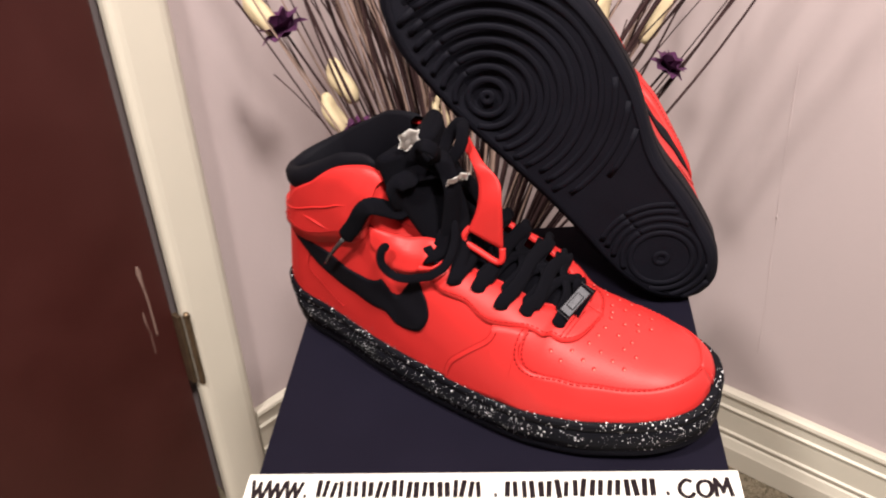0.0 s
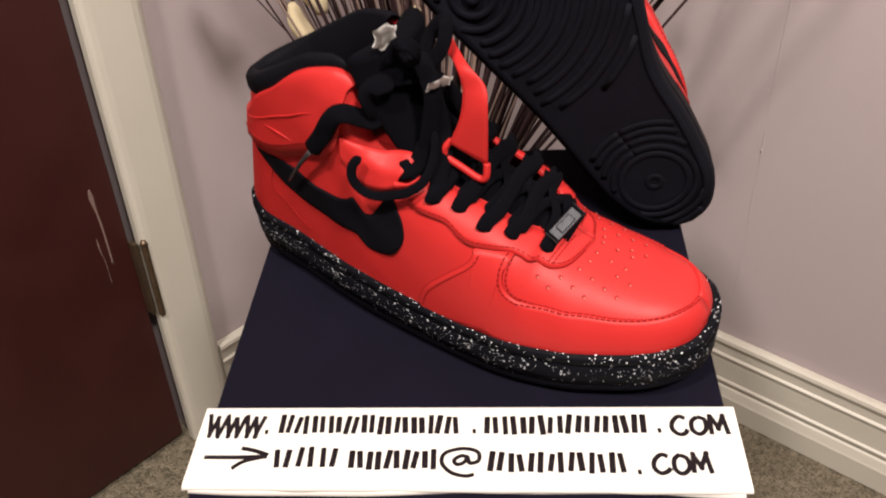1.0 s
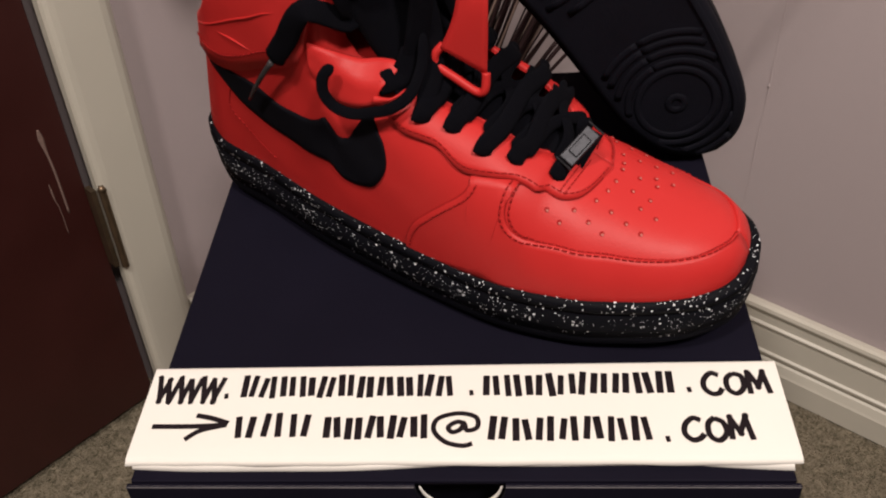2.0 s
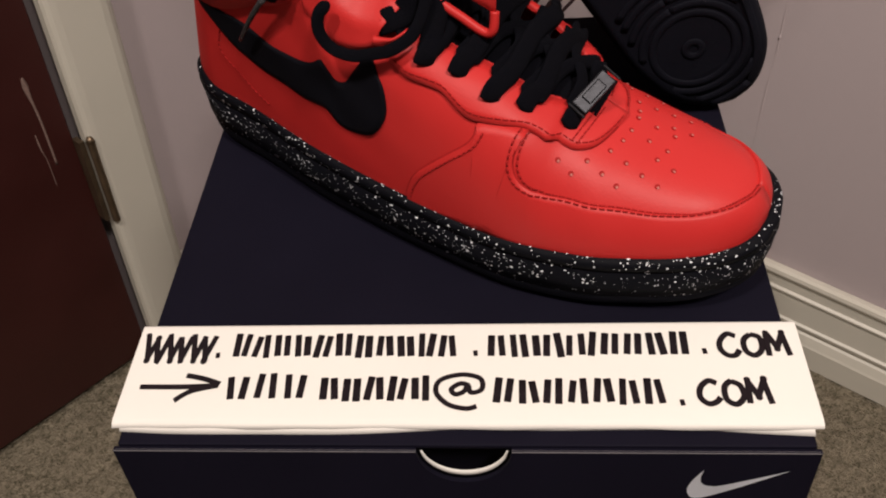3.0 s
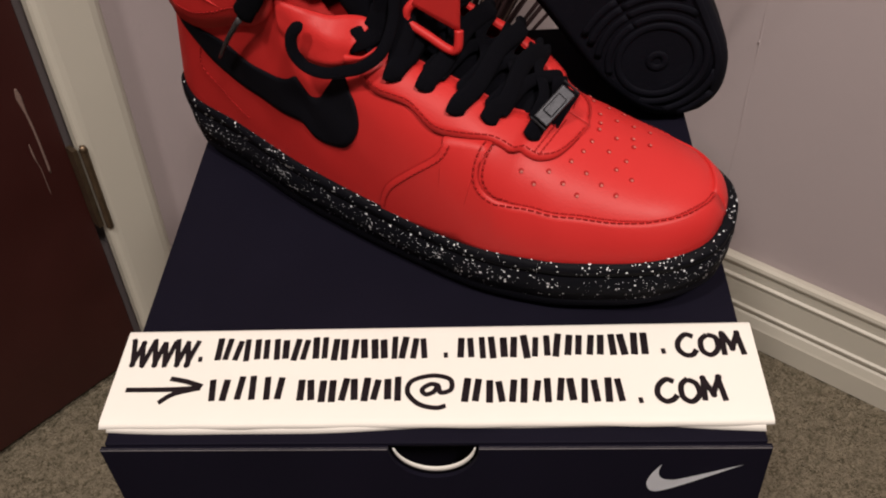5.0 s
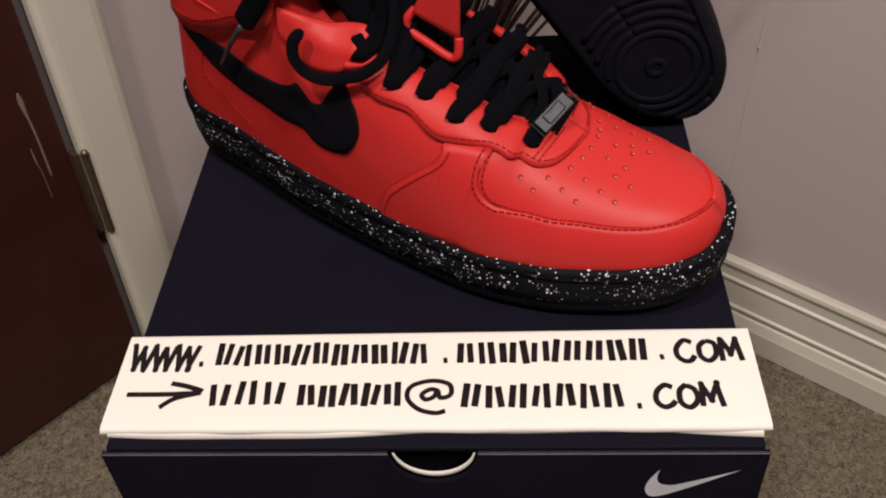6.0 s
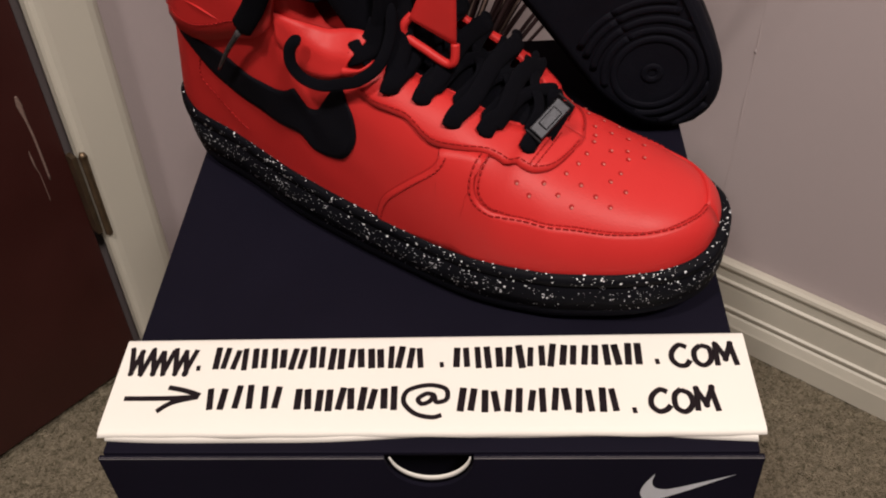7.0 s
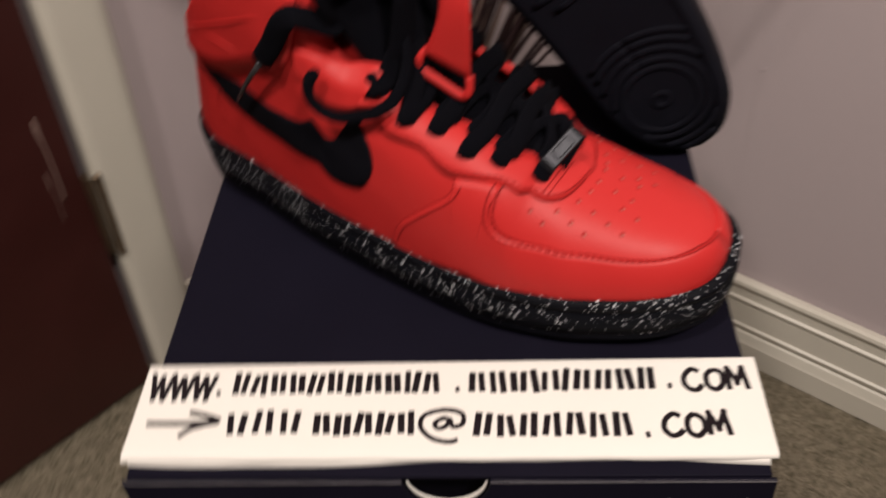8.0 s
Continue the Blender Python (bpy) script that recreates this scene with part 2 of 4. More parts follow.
# door in the left wall, closed, seen from the hinge side
door = thing("door_1", "closed dark red-brown wooden door with scratches", "door", LW, kind="structure")
bm = bmesh.new()
block(bm, (-DOOR_W, -0.045, 0.008), (-0.002, -0.004, DOOR_H), 0.002)
part("leaf", bm, WOOD, door, smooth=False)
bm = bmesh.new()
block(bm, (-DOOR_W - 0.01, -0.119, 0), (0.010, -0.05, 0.004))
part("threshold", bm, WOOD, door, smooth=False)


def moulding(bm, profile, length_axis, a, b):
    """A profile (u, v) drawn from a to b along x (baseboard: v up) or z (casing: u along x)."""
    rows = []
    for t in (a, b):
        rows.append([(t, u, v) if length_axis == "x" else (v, u, t) for u, v in profile])
    vs = grid(bm, rows, close=True)
    bm.faces.new(vs[0][::-1])
    bm.faces.new(vs[1])
    return bm


CASING = [(0, 0.0), (0.010, 0.0), (0.0135, 0.002), (0.0155, 0.006), (0.0165, 0.012), (0.0170, 0.054), (0.0155, 0.061), (0.012, 0.066), (0.007, 0.070), (0, 0.070)]
BASE = [(0, 0), (0.017, 0), (0.017, 0.034), (0.0155, 0.037), (0.0120, 0.0475), (0.0095, 0.0500), (0.0095, 0.0540), (0.0125, 0.0565), (0.0128, 0.0600), (0.0100, 0.0625), (0.0095, 0.0990), (0.0122, 0.1015), (0.0122, 0.1040), (0.0092, 0.1065), (0.0092, 0.1210), (0.0118, 0.1235), (0.0130, 0.1275), (0.0118, 0.1320), (0.0075, 0.1340), (0, 0.1340)]
bm = bmesh.new()
moulding(bm, CASING, "z", 0, DOOR_H + 0.06)
ob = set_piece("door_casing", bm, TRIM, LW @ pose(0.004, 0.001, 0), "off-white painted door casing with rounded edge", "door trim")
bm = bmesh.new()
moulding(bm, CASING, "z", 0, DOOR_H + 0.06)
set_piece("door_casing_far", bm, TRIM, LW @ pose(-DOOR_W - 0.066, 0.001, 0), "off-white painted door casing", "door trim")
bm = bmesh.new()
moulding(bm, BASE, "x", 0.0745, CX - 0.001)
set_piece("baseboard_left", bm, TRIM, LW @ pose(0, 0.001, 0), "off-white moulded baseboard beside the door", "baseboard")
bm = bmesh.new()
moulding(bm, BASE, "x", 0.017, 2.85)
set_piece("baseboard_right", bm, TRIM, RW @ pose(0, 0.001, 0), "off-white moulded baseboard with ridges", "baseboard")

# hinge
hinge = thing("hinge", "tarnished brass butt hinge on the door edge", "hinge", LW @ pose(0.006, 0.016, 0.243))
for k in range(5):
    bm = bmesh.new()
    tube(bm, [Vector((0, 0, k * 0.0213)), Vector((0, 0, k * 0.0213 + 0.0213))], 0.0042 - 0.00012 * (k % 2), 20)
    part("knuckle", bm, BRASS, hinge, smooth=False)
bm = bmesh.new()
tube(bm, [Vector((0, 0, 0.107)), Vector((0, 0, 0.110)), Vector((0, 0, 0.113))], 0.0050, 14, taper=lambda u: 1 - 0.45 * u)
part("pin_head", bm, BRASS, hinge)
bm = bmesh.new()
block(bm, (-0.0095, -0.0195, 0), (-0.004, -0.006, 0.107))
part("leaf_plate", bm, BRASS, hinge, smooth=False)


# ---- the shoe box and what carries it ----
BOX_Z = 0.597
BOX_H = 0.128
pedestal = thing("pedestal", "plain dark padded stand under the shoe box", "stand", pose(0, 0.138, 0))
bm = bmesh.new()
PW, PD = 0.115, 0.125
base = [Vector((x * PW, y * PD, 0)) for x, y in ((-1, -1), (1, -1), (1, 1), (-1, 1))]
rows = [base]
seat = [pedestal.matrix_basis.inverted() @ BOX_FRAME @ Vector((x * PW, 0.138 + y * PD, BOX_Z - BOX_H - 0.0005)) for x, y in ((-1, -1), (1, -1), (1, 1), (-1, 1))]
for f in (0.5, 0.9, 1.0):
    rows.append([p.lerp(q, f) for p, q in zip(base, seat)])
vs = grid(bm, rows, close=True)
bm.faces.new(vs[0])
bm.faces.new(vs[-1])
part("body", bm, CARD, pedestal, smooth=False)

shoebox = thing("shoe_box", "dark navy cardboard drawer shoe box with a thumb cut", "shoe box", BOX_FRAME @ pose(0, -0.007, BOX_Z - BOX_H))
BW, BD = 0.1365, 0.292
# sleeve, with the front end open
for name, lo, hi in (("top_panel", (-BW, 0, BOX_H - 0.003), (BW, BD, BOX_H)), ("bottom_panel", (-BW, 0.001, 0), (BW, BD, 0.003)), ("side_panel", (-BW, 0.001, 0.003), (-BW + 0.003, BD, BOX_H - 0.003)),
                     ("side_panel", (BW - 0.003, 0.001, 0.003), (BW, BD, BOX_H - 0.003)), ("end_panel", (-BW + 0.003, BD - 0.003, 0.003), (BW - 0.003, BD, BOX_H - 0.003))):
    bm = bmesh.new()
    block(bm, lo, hi, 0.0008)
    part(name, bm, CARD, shoebox, smooth=False)
# drawer front with a round thumb cut
CUT_X, CUT_R = 0.003, 0.0187
bm = bmesh.new()
top = BOX_H - 0.0015
outline = [(-BW + 0.001, 0.002), (BW - 0.001, 0.002), (BW + 0.0015, top)]
outline += [(CUT_X + CUT_R * math.cos(-math.pi * k / 20), top + CUT_R * math.sin(-math.pi * k / 20)) for k in range(21)]
outline += [(-BW - 0.0015, top)]
front = [bm.verts.new((x, -0.002, z)) for x, z in outline]
back = [bm.verts.new((x, 0.0, z)) for x, z in outline]
for i in range(len(front)):
    j = (i + 1) % len(front)
    bm.faces.new((front[i], front[j], back[j], back[i]))
bm.faces.new(front)
bm.faces.new(back[::-1])
# the loose drawer front hangs a little forward of the sleeve
LEAN = pose(0, 0, top, -12) @ pose(0, 0, -top)
part("drawer_front", bm, CARD, shoebox, smooth=False).matrix_basis = LEAN
bm = bmesh.new()
for x0, x1 in ((-BW - 0.0012, CUT_X - CUT_R), (CUT_X + CUT_R, BW + 0.0012)):
    block(bm, (x0, -0.0022, top - 0.0001), (x1, -0.0013, top + 0.0003))
part("worn_edge", bm, CARD_EDGE, shoebox, "scuffed pale cardboard edge", smooth=False)

# ---- the sneakers ----
def bend(x, table):
    """A smooth curve through the (x, y) pairs of a table."""
    n = len(table)
    if x <= table[0][0]:
        return table[0][1]
    if x >= table[-1][0]:
        return table[-1][1]
    i = next(k for k in range(n - 1) if table[k + 1][0] >= x)
    (x0, y0), (x1, y1) = table[i], table[i + 1]
    h = x1 - x0

    def slope(k):
        if k == 0 or k == n - 1:
            a, b = (table[0], table[1]) if k == 0 else (table[-2], table[-1])
            return (b[1] - a[1]) / (b[0] - a[0])
        l = (table[k][1] - table[k - 1][1]) / (table[k][0] - table[k - 1][0])
        r = (table[k + 1][1] - table[k][1]) / (table[k + 1][0] - table[k][0])
        return 0 if l * r <= 0 else 2 * l * r / (l + r)
    f = (x - x0) / h
    m0, m1 = slope(i) * h, slope(i + 1) * h
    return (2 * f ** 3 - 3 * f * f + 1) * y0 + (f ** 3 - 2 * f * f + f) * m0 + (3 * f * f - 2 * f ** 3) * y1 + (f ** 3 - f * f) * m1


LENGTH = 0.307
OUTER = ((0, 0), (0.002, 0.009), (0.006, 0.0155), (0.0146, 0.0225), (0.027, 0.029), (0.054, 0.0345), (0.11, 0.0475), (0.17, 0.0555), (0.205, 0.058), (0.24, 0.0535), (0.266, 0.0445), (0.287, 0.0345), (0.299, 0.0240), (0.305, 0.0135), (0.307, 0))
INNER = ((0, 0), (0.002, 0.009), (0.006, 0.0155), (0.015, 0.024), (0.03, 0.031), (0.054, 0.0355), (0.11, 0.037), (0.17, 0.043), (0.21, 0.047), (0.25, 0.0475), (0.28, 0.0405), (0.297, 0.0290), (0.305, 0.0145), (0.307, 0))
SOLE_TOP = ((0, 0.037), (0.05, 0.036), (0.12, 0.032), (0.20, 0.029), (0.26, 0.030), (0.307, 0.034))
SOLE_LOW = ((0, 0.004), (0.02, 0.0), (0.22, 0.0), (0.27, 0.002), (0.307, 0.008))
TOP = ((0, 0.120), (0.03, 0.131), (0.06, 0.143), (0.085, 0.152), (0.102, 0.1535), (0.1140, 0.1495), (0.1180, 0.1340), (0.122, 0.1175), (0.129, 0.1100), (0.145, 0.1055), (0.17, 0.095), (0.19, 0.088), (0.21, 0.0775), (0.24, 0.0640), (0.265, 0.0562), (0.280, 0.0532), (0.289, 0.0505), (0.2945, 0.0475), (0.2980, 0.0435), (0.3005, 0.0380))
GAP = ((0, 0.0), (0.004, 0.012), (0.012, 0.020), (0.03, 0.0265), (0.07, 0.0285), (0.10, 0.0265), (0.12, 0.0245), (0.15, 0.0225), (0.18, 0.0205), (0.205, 0.0170), (0.2150, 0.0110), (0.2190, 0.0), (0.307, 0.0))
HEEL_LEAN = 0.30
TIP = 0.3005


WAIST = {"narrowing": 0.0}


def half(x, side):
    """Half width of the sole; the waist may be drawn in on the outer side."""
    pinch = WAIST["narrowing"] * math.exp(-((x - 0.108) / 0.036) ** 2) if side < 0 else 0.0
    return bend(x, OUTER if side < 0 else INNER) - pinch


def crease(x, s):
    """Soft dents of worn leather at the ankle and behind the toe."""
    at_ankle = max(0.0, 1 - abs(x - 0.10) / 0.075) * math.sin(math.pi * s)
    at_toe = max(0.0, 1 - abs(x - 0.235) / 0.04) * math.sin(math.pi * s)
    return 0.0012 * at_ankle * math.sin(150 * x + 8 * s) * math.sin(17 * s - 50 * x) + 0.0005 * at_toe * math.sin(260 * x + 5 * s)


def upper_xyz(x, s, side, off=0.0):
    """A point of the upper: x along the shoe, s from the sole (0) to the top edge (1), side -1 or 1, off outward."""
    def raw(x, s):
        x = min(max(x, 0.0042), TIP)
        w = max(half((x - 0.004) / (TIP - 0.0038) * LENGTH, side) * 0.93, 0.0006)
        g = min(bend(x, GAP), w * 0.92)
        zb, h = bend(x, SOLE_TOP) - 0.004, bend(x, TOP)
        ankle = min(max((0.16 - x) / 0.05, 0), 1)
        a, b = 0.62 + 0.38 * ankle + (0.36 * (1 - ankle) if side > 0 else 0), 0.95 + 0.1 * ankle + (0.15 * (1 - ankle) if side > 0 else 0)
        c = math.cos(math.pi / 2 * s)
        y = g + (w - g) * max(c, 0) ** a + crease(x, s)
        z = zb + (h - zb) * math.sin(math.pi / 2 * s) ** b
        return Vector((x + HEEL_LEAN * max(0.0, 1 - x / 0.13) * max(z - 0.04, 0.0), side * y, z))
    p = raw(x, s)
    if off:
        e = 0.002
        s0, s1 = max(s - 0.02, 0.0), min(s + 0.02, 1.0)
        dx = raw(x + e, s) - raw(x - e, s)
        ds = raw(x, s1) - raw(x, s0)
        n = dx.cross(ds)
        if n.length > 1e-12:
            n.normalize()
            core = Vector((min(max(p.x, 0.045), 0.265), 0, min(p.z, 0.045)))
            if n.dot(p - core) < 0:
                n.negate()
            p = p + n * off
    return p


def strip(bm, low, high, side, off, n=40, m=6, thick=0.0012):
    """A leather panel laid on the upper between two smooth lines of (x, s)."""
    a, b = spline([(*q, 0) for q in low], n), spline([(*q, 0) for q in high], n)
    rows = []
    for i in range(n + 1):
        edge = i in (0, n)
        row = [upper_xyz(a[i].x, a[i].y, side, off - thick)]
        for k in range(m + 1):
            f = k / m
            q = a[i].lerp(b[i], f)
            row.append(upper_xyz(q.x, min(max(q.y, 0), 1), side, off))
        row.append(upper_xyz(b[i].x, min(max(b[i].y, 0), 1), side, off - thick))
        if edge:
            under = [upper_xyz(a[i].lerp(b[i], min(max((k - 1) / m, 0), 1)).x, min(max(a[i].lerp(b[i], min(max((k - 1) / m, 0), 1)).y, 0), 1), side, off - thick) for k in range(m + 3)]
            if i == 0:
                rows.append(under)
        rows.append(row)
        if edge and i == n:
            rows.append(under)
    grid(bm, rows)
    return bm


def seam(bm, line, side, off=0.0003, r=0.00045, n=60):
    pts = [upper_xyz(q.x, min(max(q.y, 0), 1), side, off) for q in spline([(*q, 0) for q in line], n)]
    return tube(bm, pts, r, 5)


def stitches(bm, line, side, off=0.0002, r=0.00034, pitch=0.0026):
    q = spline([(*p, 0) for p in line], 400)
    pts = [upper_xyz(p.x, min(max(p.y, 0), 1), side, off) for p in q]
    run, start, on = 0.0, 0, True
    for i in range(1, len(pts)):
        run += (pts[i] - pts[i - 1]).length
        if run > (pitch * 0.76 if on else pitch * 0.24):
            if on and i - start >= 1:
                tube(bm, [pts[start], pts[(start + i) // 2] if i - start > 1 else (pts[start] + pts[i]) / 2, pts[i]], r, 4)
            run, start, on = 0.0, i, not on
    return bm


def sole_ring(z_of, inset, n=64):
    """The closed plan line of the sole at a height and inset."""
    pts = []
    for side in (-1, 1):
        seq = []
        for k in range(n + 1):
            x = (1 - math.cos(math.pi * k / n)) / 2 * LENGTH
            w = half(x, side)
            cx = LENGTH / 2 + (x - LENGTH / 2) * (1 - inset / (LENGTH / 2))
            seq.append(Vector((cx, side * max(w - inset * min(1, w / 0.02), 0), z_of(x))))
        pts += seq[:-1] if side < 0 else seq[:0:-1]
    return pts


def make_sneaker(label, mirror, m, front):
    """A high-top sneaker; local x runs from heel to toe, z up, the outer side at -y."""
    shoe = thing("sneaker", label, "sneaker", m, "pair of sneakers")

    def put(name, bm, mat, parent=shoe, lab="", smooth=True):
        if mirror:
            for v in bm.verts:
                v.co.y = -v.co.y
        return part(name, bm, mat, parent, lab, smooth)

    # midsole: rounded wall with a groove under the rim
    bm = bmesh.new()
    low, high = lambda x: bend(x, SOLE_LOW), lambda x: bend(x, SOLE_TOP)
    levels = [(0.29, 0.0030), (0.29, 0.0003), (0.45, 0.0004), (0.78, 0.0), (0.80, 0.0012), (0.83, 0.0012), (0.85, 0.0002), (0.95, 0.0006), (1.0, 0.002), (1.0, 0.009)]
    rows = [sole_ring(lambda x, f=f: low(x) + f * (high(x) - low(x)), inset) for f, inset in levels]
    vs = grid(bm, rows, close=True)
    bm.faces.new(vs[0])
    bm.faces.new(vs[-1])
    midsole = put("midsole", bm, MIDSOLE if front else MIDSOLE_SPARSE, lab="black rubber midsole speckled with white paint")
    bm = bmesh.new()
    edge_levels = [(0.0, 0.004), (0.05, 0.0018), (0.12, 0.0008), (0.255, 0.0006), (0.289, 0.0006)]
    vs = grid(bm, [sole_ring(lambda x, f=f: low(x) + f * (high(x) - low(x)), inset) for f, inset in edge_levels], close=True)
    bm.faces.new(vs[0])
    bm.faces.new(vs[-1])
    put("sole_edge", bm, RUBBER, lab="plain black rubber edge of the outsole")
    # outsole: rings round two pivots and cross bars
    bm = bmesh.new()
    rows = [sole_ring(lambda x: low(x) + 0.001, 0.0035), sole_ring(lambda x: low(x) - 0.0015, 0.004), sole_ring(lambda x: low(x) - 0.0015, 0.0065)]
    vs = grid(bm, rows, close=True)

    def inside(x, y, margin):
        if not 0.006 < x < LENGTH - 0.006:
            return False
        w = half(x, -1 if y < 0 else 1)
        return abs(y) < w - margin

    outsole = put("outsole", bm, RUBBER, lab="black rubber outsole with raised rings")

    def ridge(name, run, r):
        bm = bmesh.new()
        tube(bm, run, r, 8, flat=0.30, up=Vector((0, 0, 1)))
        put(name, bm, RUBBER, outsole)

    if not front:
        for cx, cy, radii in ((0.204, 0.0215, [0.003] + [0.0115 + 0.0080 * k for k in range(11)]), (0.045, 0.0033, [0.004, 0.0200, 0.0250, 0.0310, 0.0365, 0.0415])):
            for r in radii:
                run = []
                for k in range(65):
                    a = 2 * math.pi * k / 64
                    x, y = cx + r * math.cos(a), cy + r * math.sin(a)
                    clash = (cx > 0.1 and x < 0.115) or (cx < 0.1 and x > 0.088)
                    if inside(x, y, 0.008) and not clash:
                        run.append(Vector((x, y, low(x) - 0.0005)))
                    else:
                        if len(run) > 2:
                            ridge("tread_ring", run, 0.0019)
                        run = []
                if len(run) > 2:
                    ridge("tread_ring", run, 0.0019)
        bm = bmesh.new()
        ring = sole_ring(lambda x: low(x) - 0.0002, 0.0062)
        bm.faces.new([bm.verts.new(p) for p in ring])
        put("tread_base", bm, RUBBER, smooth=False)

    # upper: two side walls joined over the toe
    bm = bmesh.new()
    xs = [0.0042 + (TIP - 0.0042) * (1 - math.cos(math.pi * k / 90)) / 2 for k in range(91)]
    for side in (-1, 1):
        grid(bm, [[upper_xyz(x, k / 22, side) for k in range(23)] for x in xs])
    bmesh.ops.remove_doubles(bm, verts=bm.verts, dist=0.0004)
    put("upper", bm, RED, lab="smooth red leather upper")

    # dark padded collar and lining standing above the ankle
    bm = bmesh.new()
    cx = [0.0055 + 0.104 * k / 40 for k in range(41)]
    loop = [upper_xyz(x, 1.0, -1) for x in cx[::-1]] + [upper_xyz(x, 1.0, 1) for x in cx]
    rows = []
    for dz, out in ((-0.006, 0.0006), (-0.002, 0.0022), (0.004, 0.0020), (0.007, 0.0), (0.008, -0.004), (0.005, -0.0075), (-0.02, -0.008), (-0.06, -0.006)):
        row = []
        for p in loop:
            d = Vector((p.x - 0.055, p.y, 0))
            d = d.normalized() if d.length > 1e-6 else Vector((-1, 0, 0))
            row.append(p + d * out + Vector((0, 0, dz)))
        rows.append(row)
    grid(bm, rows)
    put("collar", bm, BLACK_LEATHER, lab="padded black leather collar")

    # tongue
    bm = bmesh.new()
    line = spline([(0.228, 0, 0.0705), (0.205, 0, 0.0785), (0.18, 0, 0.0885), (0.162, 0, 0.099), (0.149, 0, 0.116), (0.139, 0, 0.137), (0.133, 0, 0.154), (0.131, 0, 0.166)], 30)
    rows = []
    for i, p in enumerate(line):
        f = i / 30
        d = (line[min(i + 1, 30)] - line[max(i - 1, 0)]).normalized()
        nrm = Vector((-d.z, 0, d.x)) * -1
        w = 0.0175 + 0.0125 * min(1, f * 1.2)
        th = 0.004 + 0.004 * f
        if i == 30:
            w, th = w * 0.9, th * 0.4
        row = []
        for k in range(20):
            a = 2 * math.pi * k / 20
            yy = w * math.copysign(abs(math.cos(a)) ** 0.6, math.cos(a))
            row.append(p + Vector((0, yy, 0)) + nrm * (th * math.sin(a)) - nrm * (0.35 * yy * yy / w))
        rows.append(row)
    vs = grid(bm, rows, close=True)
    bm.faces.new(vs[0])
    bm.faces.new(vs[-1])
    tongue = put("tongue", bm, BLACK_CLOTH, lab="padded black tongue")

    # overlays on both sides of the upper
    for side in (-1, 1):
        def sink(line):
            return [(x, s * (1 - 0.35 * (side > 0) * min(1, max(0, (0.2945 - x) / 0.02)))) for x, s in line]
        bm = bmesh.new()
        strip(bm, MUDGUARD_LOW, sink(MUDGUARD_HIGH), side, 0.0011, n=110, m=8, thick=0.0013)
        put("mudguard", bm, RED)
        bm = bmesh.new()
        strip(bm, EYESTAY_LOW, EYESTAY_HIGH, side, 0.0017, n=90, m=6, thick=0.0019)
        put("eyestay", bm, RED)
        bm = bmesh.new()
        strip(bm, STRAP_LOW, STRAP_HIGH, side, 0.0026, n=50, m=8, thick=0.0028)
        put("ankle_strap", bm, RED, lab="padded red ankle strap")
        bm = bmesh.new()
        strip(bm, STRIPE_LOW, STRIPE_HIGH, side, 0.0010, n=60, m=8, thick=0.0012)
        put("side_stripe", bm, BLACK_LEATHER, lab="curved black leather side stripe")
        bm = bmesh.new()
        stitches(bm, [(x + 0.0018 - 0.002 * (x > 0.28), s + 0.014) for x, s in sink(TOE_SEAM) if side < 0 or x < 0.27], side, 0.0003, 0.00042)
        stitches(bm, [(x - 0.0018 + 0.002 * (x > 0.28), s - 0.016) for x, s in sink(TOE_SEAM) if side < 0 or x < 0.27], side, 0.0013, 0.00042)
        seam(bm, [q for q in sink(TOE_SEAM) if side < 0 or q[0] < 0.27], side, 0.0002, 0.0005)
        stitches(bm, [(x, s + 0.035) for x, s in EYESTAY_LOW[1:-1]], side, 0.0019)
        seam(bm, EYESTAY_LOW[1:-1], side, 0.0004, 0.0006)
        stitches(bm, TIP_SEAM, side, 0.0019)
        stitches(bm, [(x + 0.0022, s) for x, s in TIP_SEAM], side, 0.0019)
        seam(bm, QUARTER_SEAM, side, 0.0003, 0.0006)
        stitches(bm, [(x + 0.0022, s - 0.01) for x, s in QUARTER_SEAM], side, 0.0013, 0.00042)
        stitches(bm, HEEL_SEAM, side, 0.0003)
        stitches(bm, [(x, s + 0.06) for x, s in STRAP_LOW[1:-1]], side, 0.0030)
        put("stitching", bm, RED_THREAD, lab="dark red thread")["kind"] = "stuff"
        for x, s in PERFORATIONS:
            p = upper_xyz(x, min(s, 1), side, 0.0001)
            nrm = (upper_xyz(x, min(s, 1), side, 0.002) - p).normalized()
            # solid plug: the thread's dark red stands in for the hole's shade
            bm = bmesh.new()
            tube(bm, [p - nrm * 0.0008, p + nrm * 0.0002], 0.00108, 12, up=Vector((0, 1, 0.1)))
            hole = put("perforation", bm, RED_THREAD, smooth=False)
            # paler disc set at the lower rim of the hole
            bm = bmesh.new()
            low_rim = Vector((0.0003, 0.0003 * side, -0.0003))
            tube(bm, [p - nrm * 0.0008 + low_rim, p + nrm * 0.0004 + low_rim], 0.00062, 8, up=Vector((0, 1, 0.1)))
            put("lower_lip", bm, PERF_LIP, hole, smooth=False)
    return shoe, put


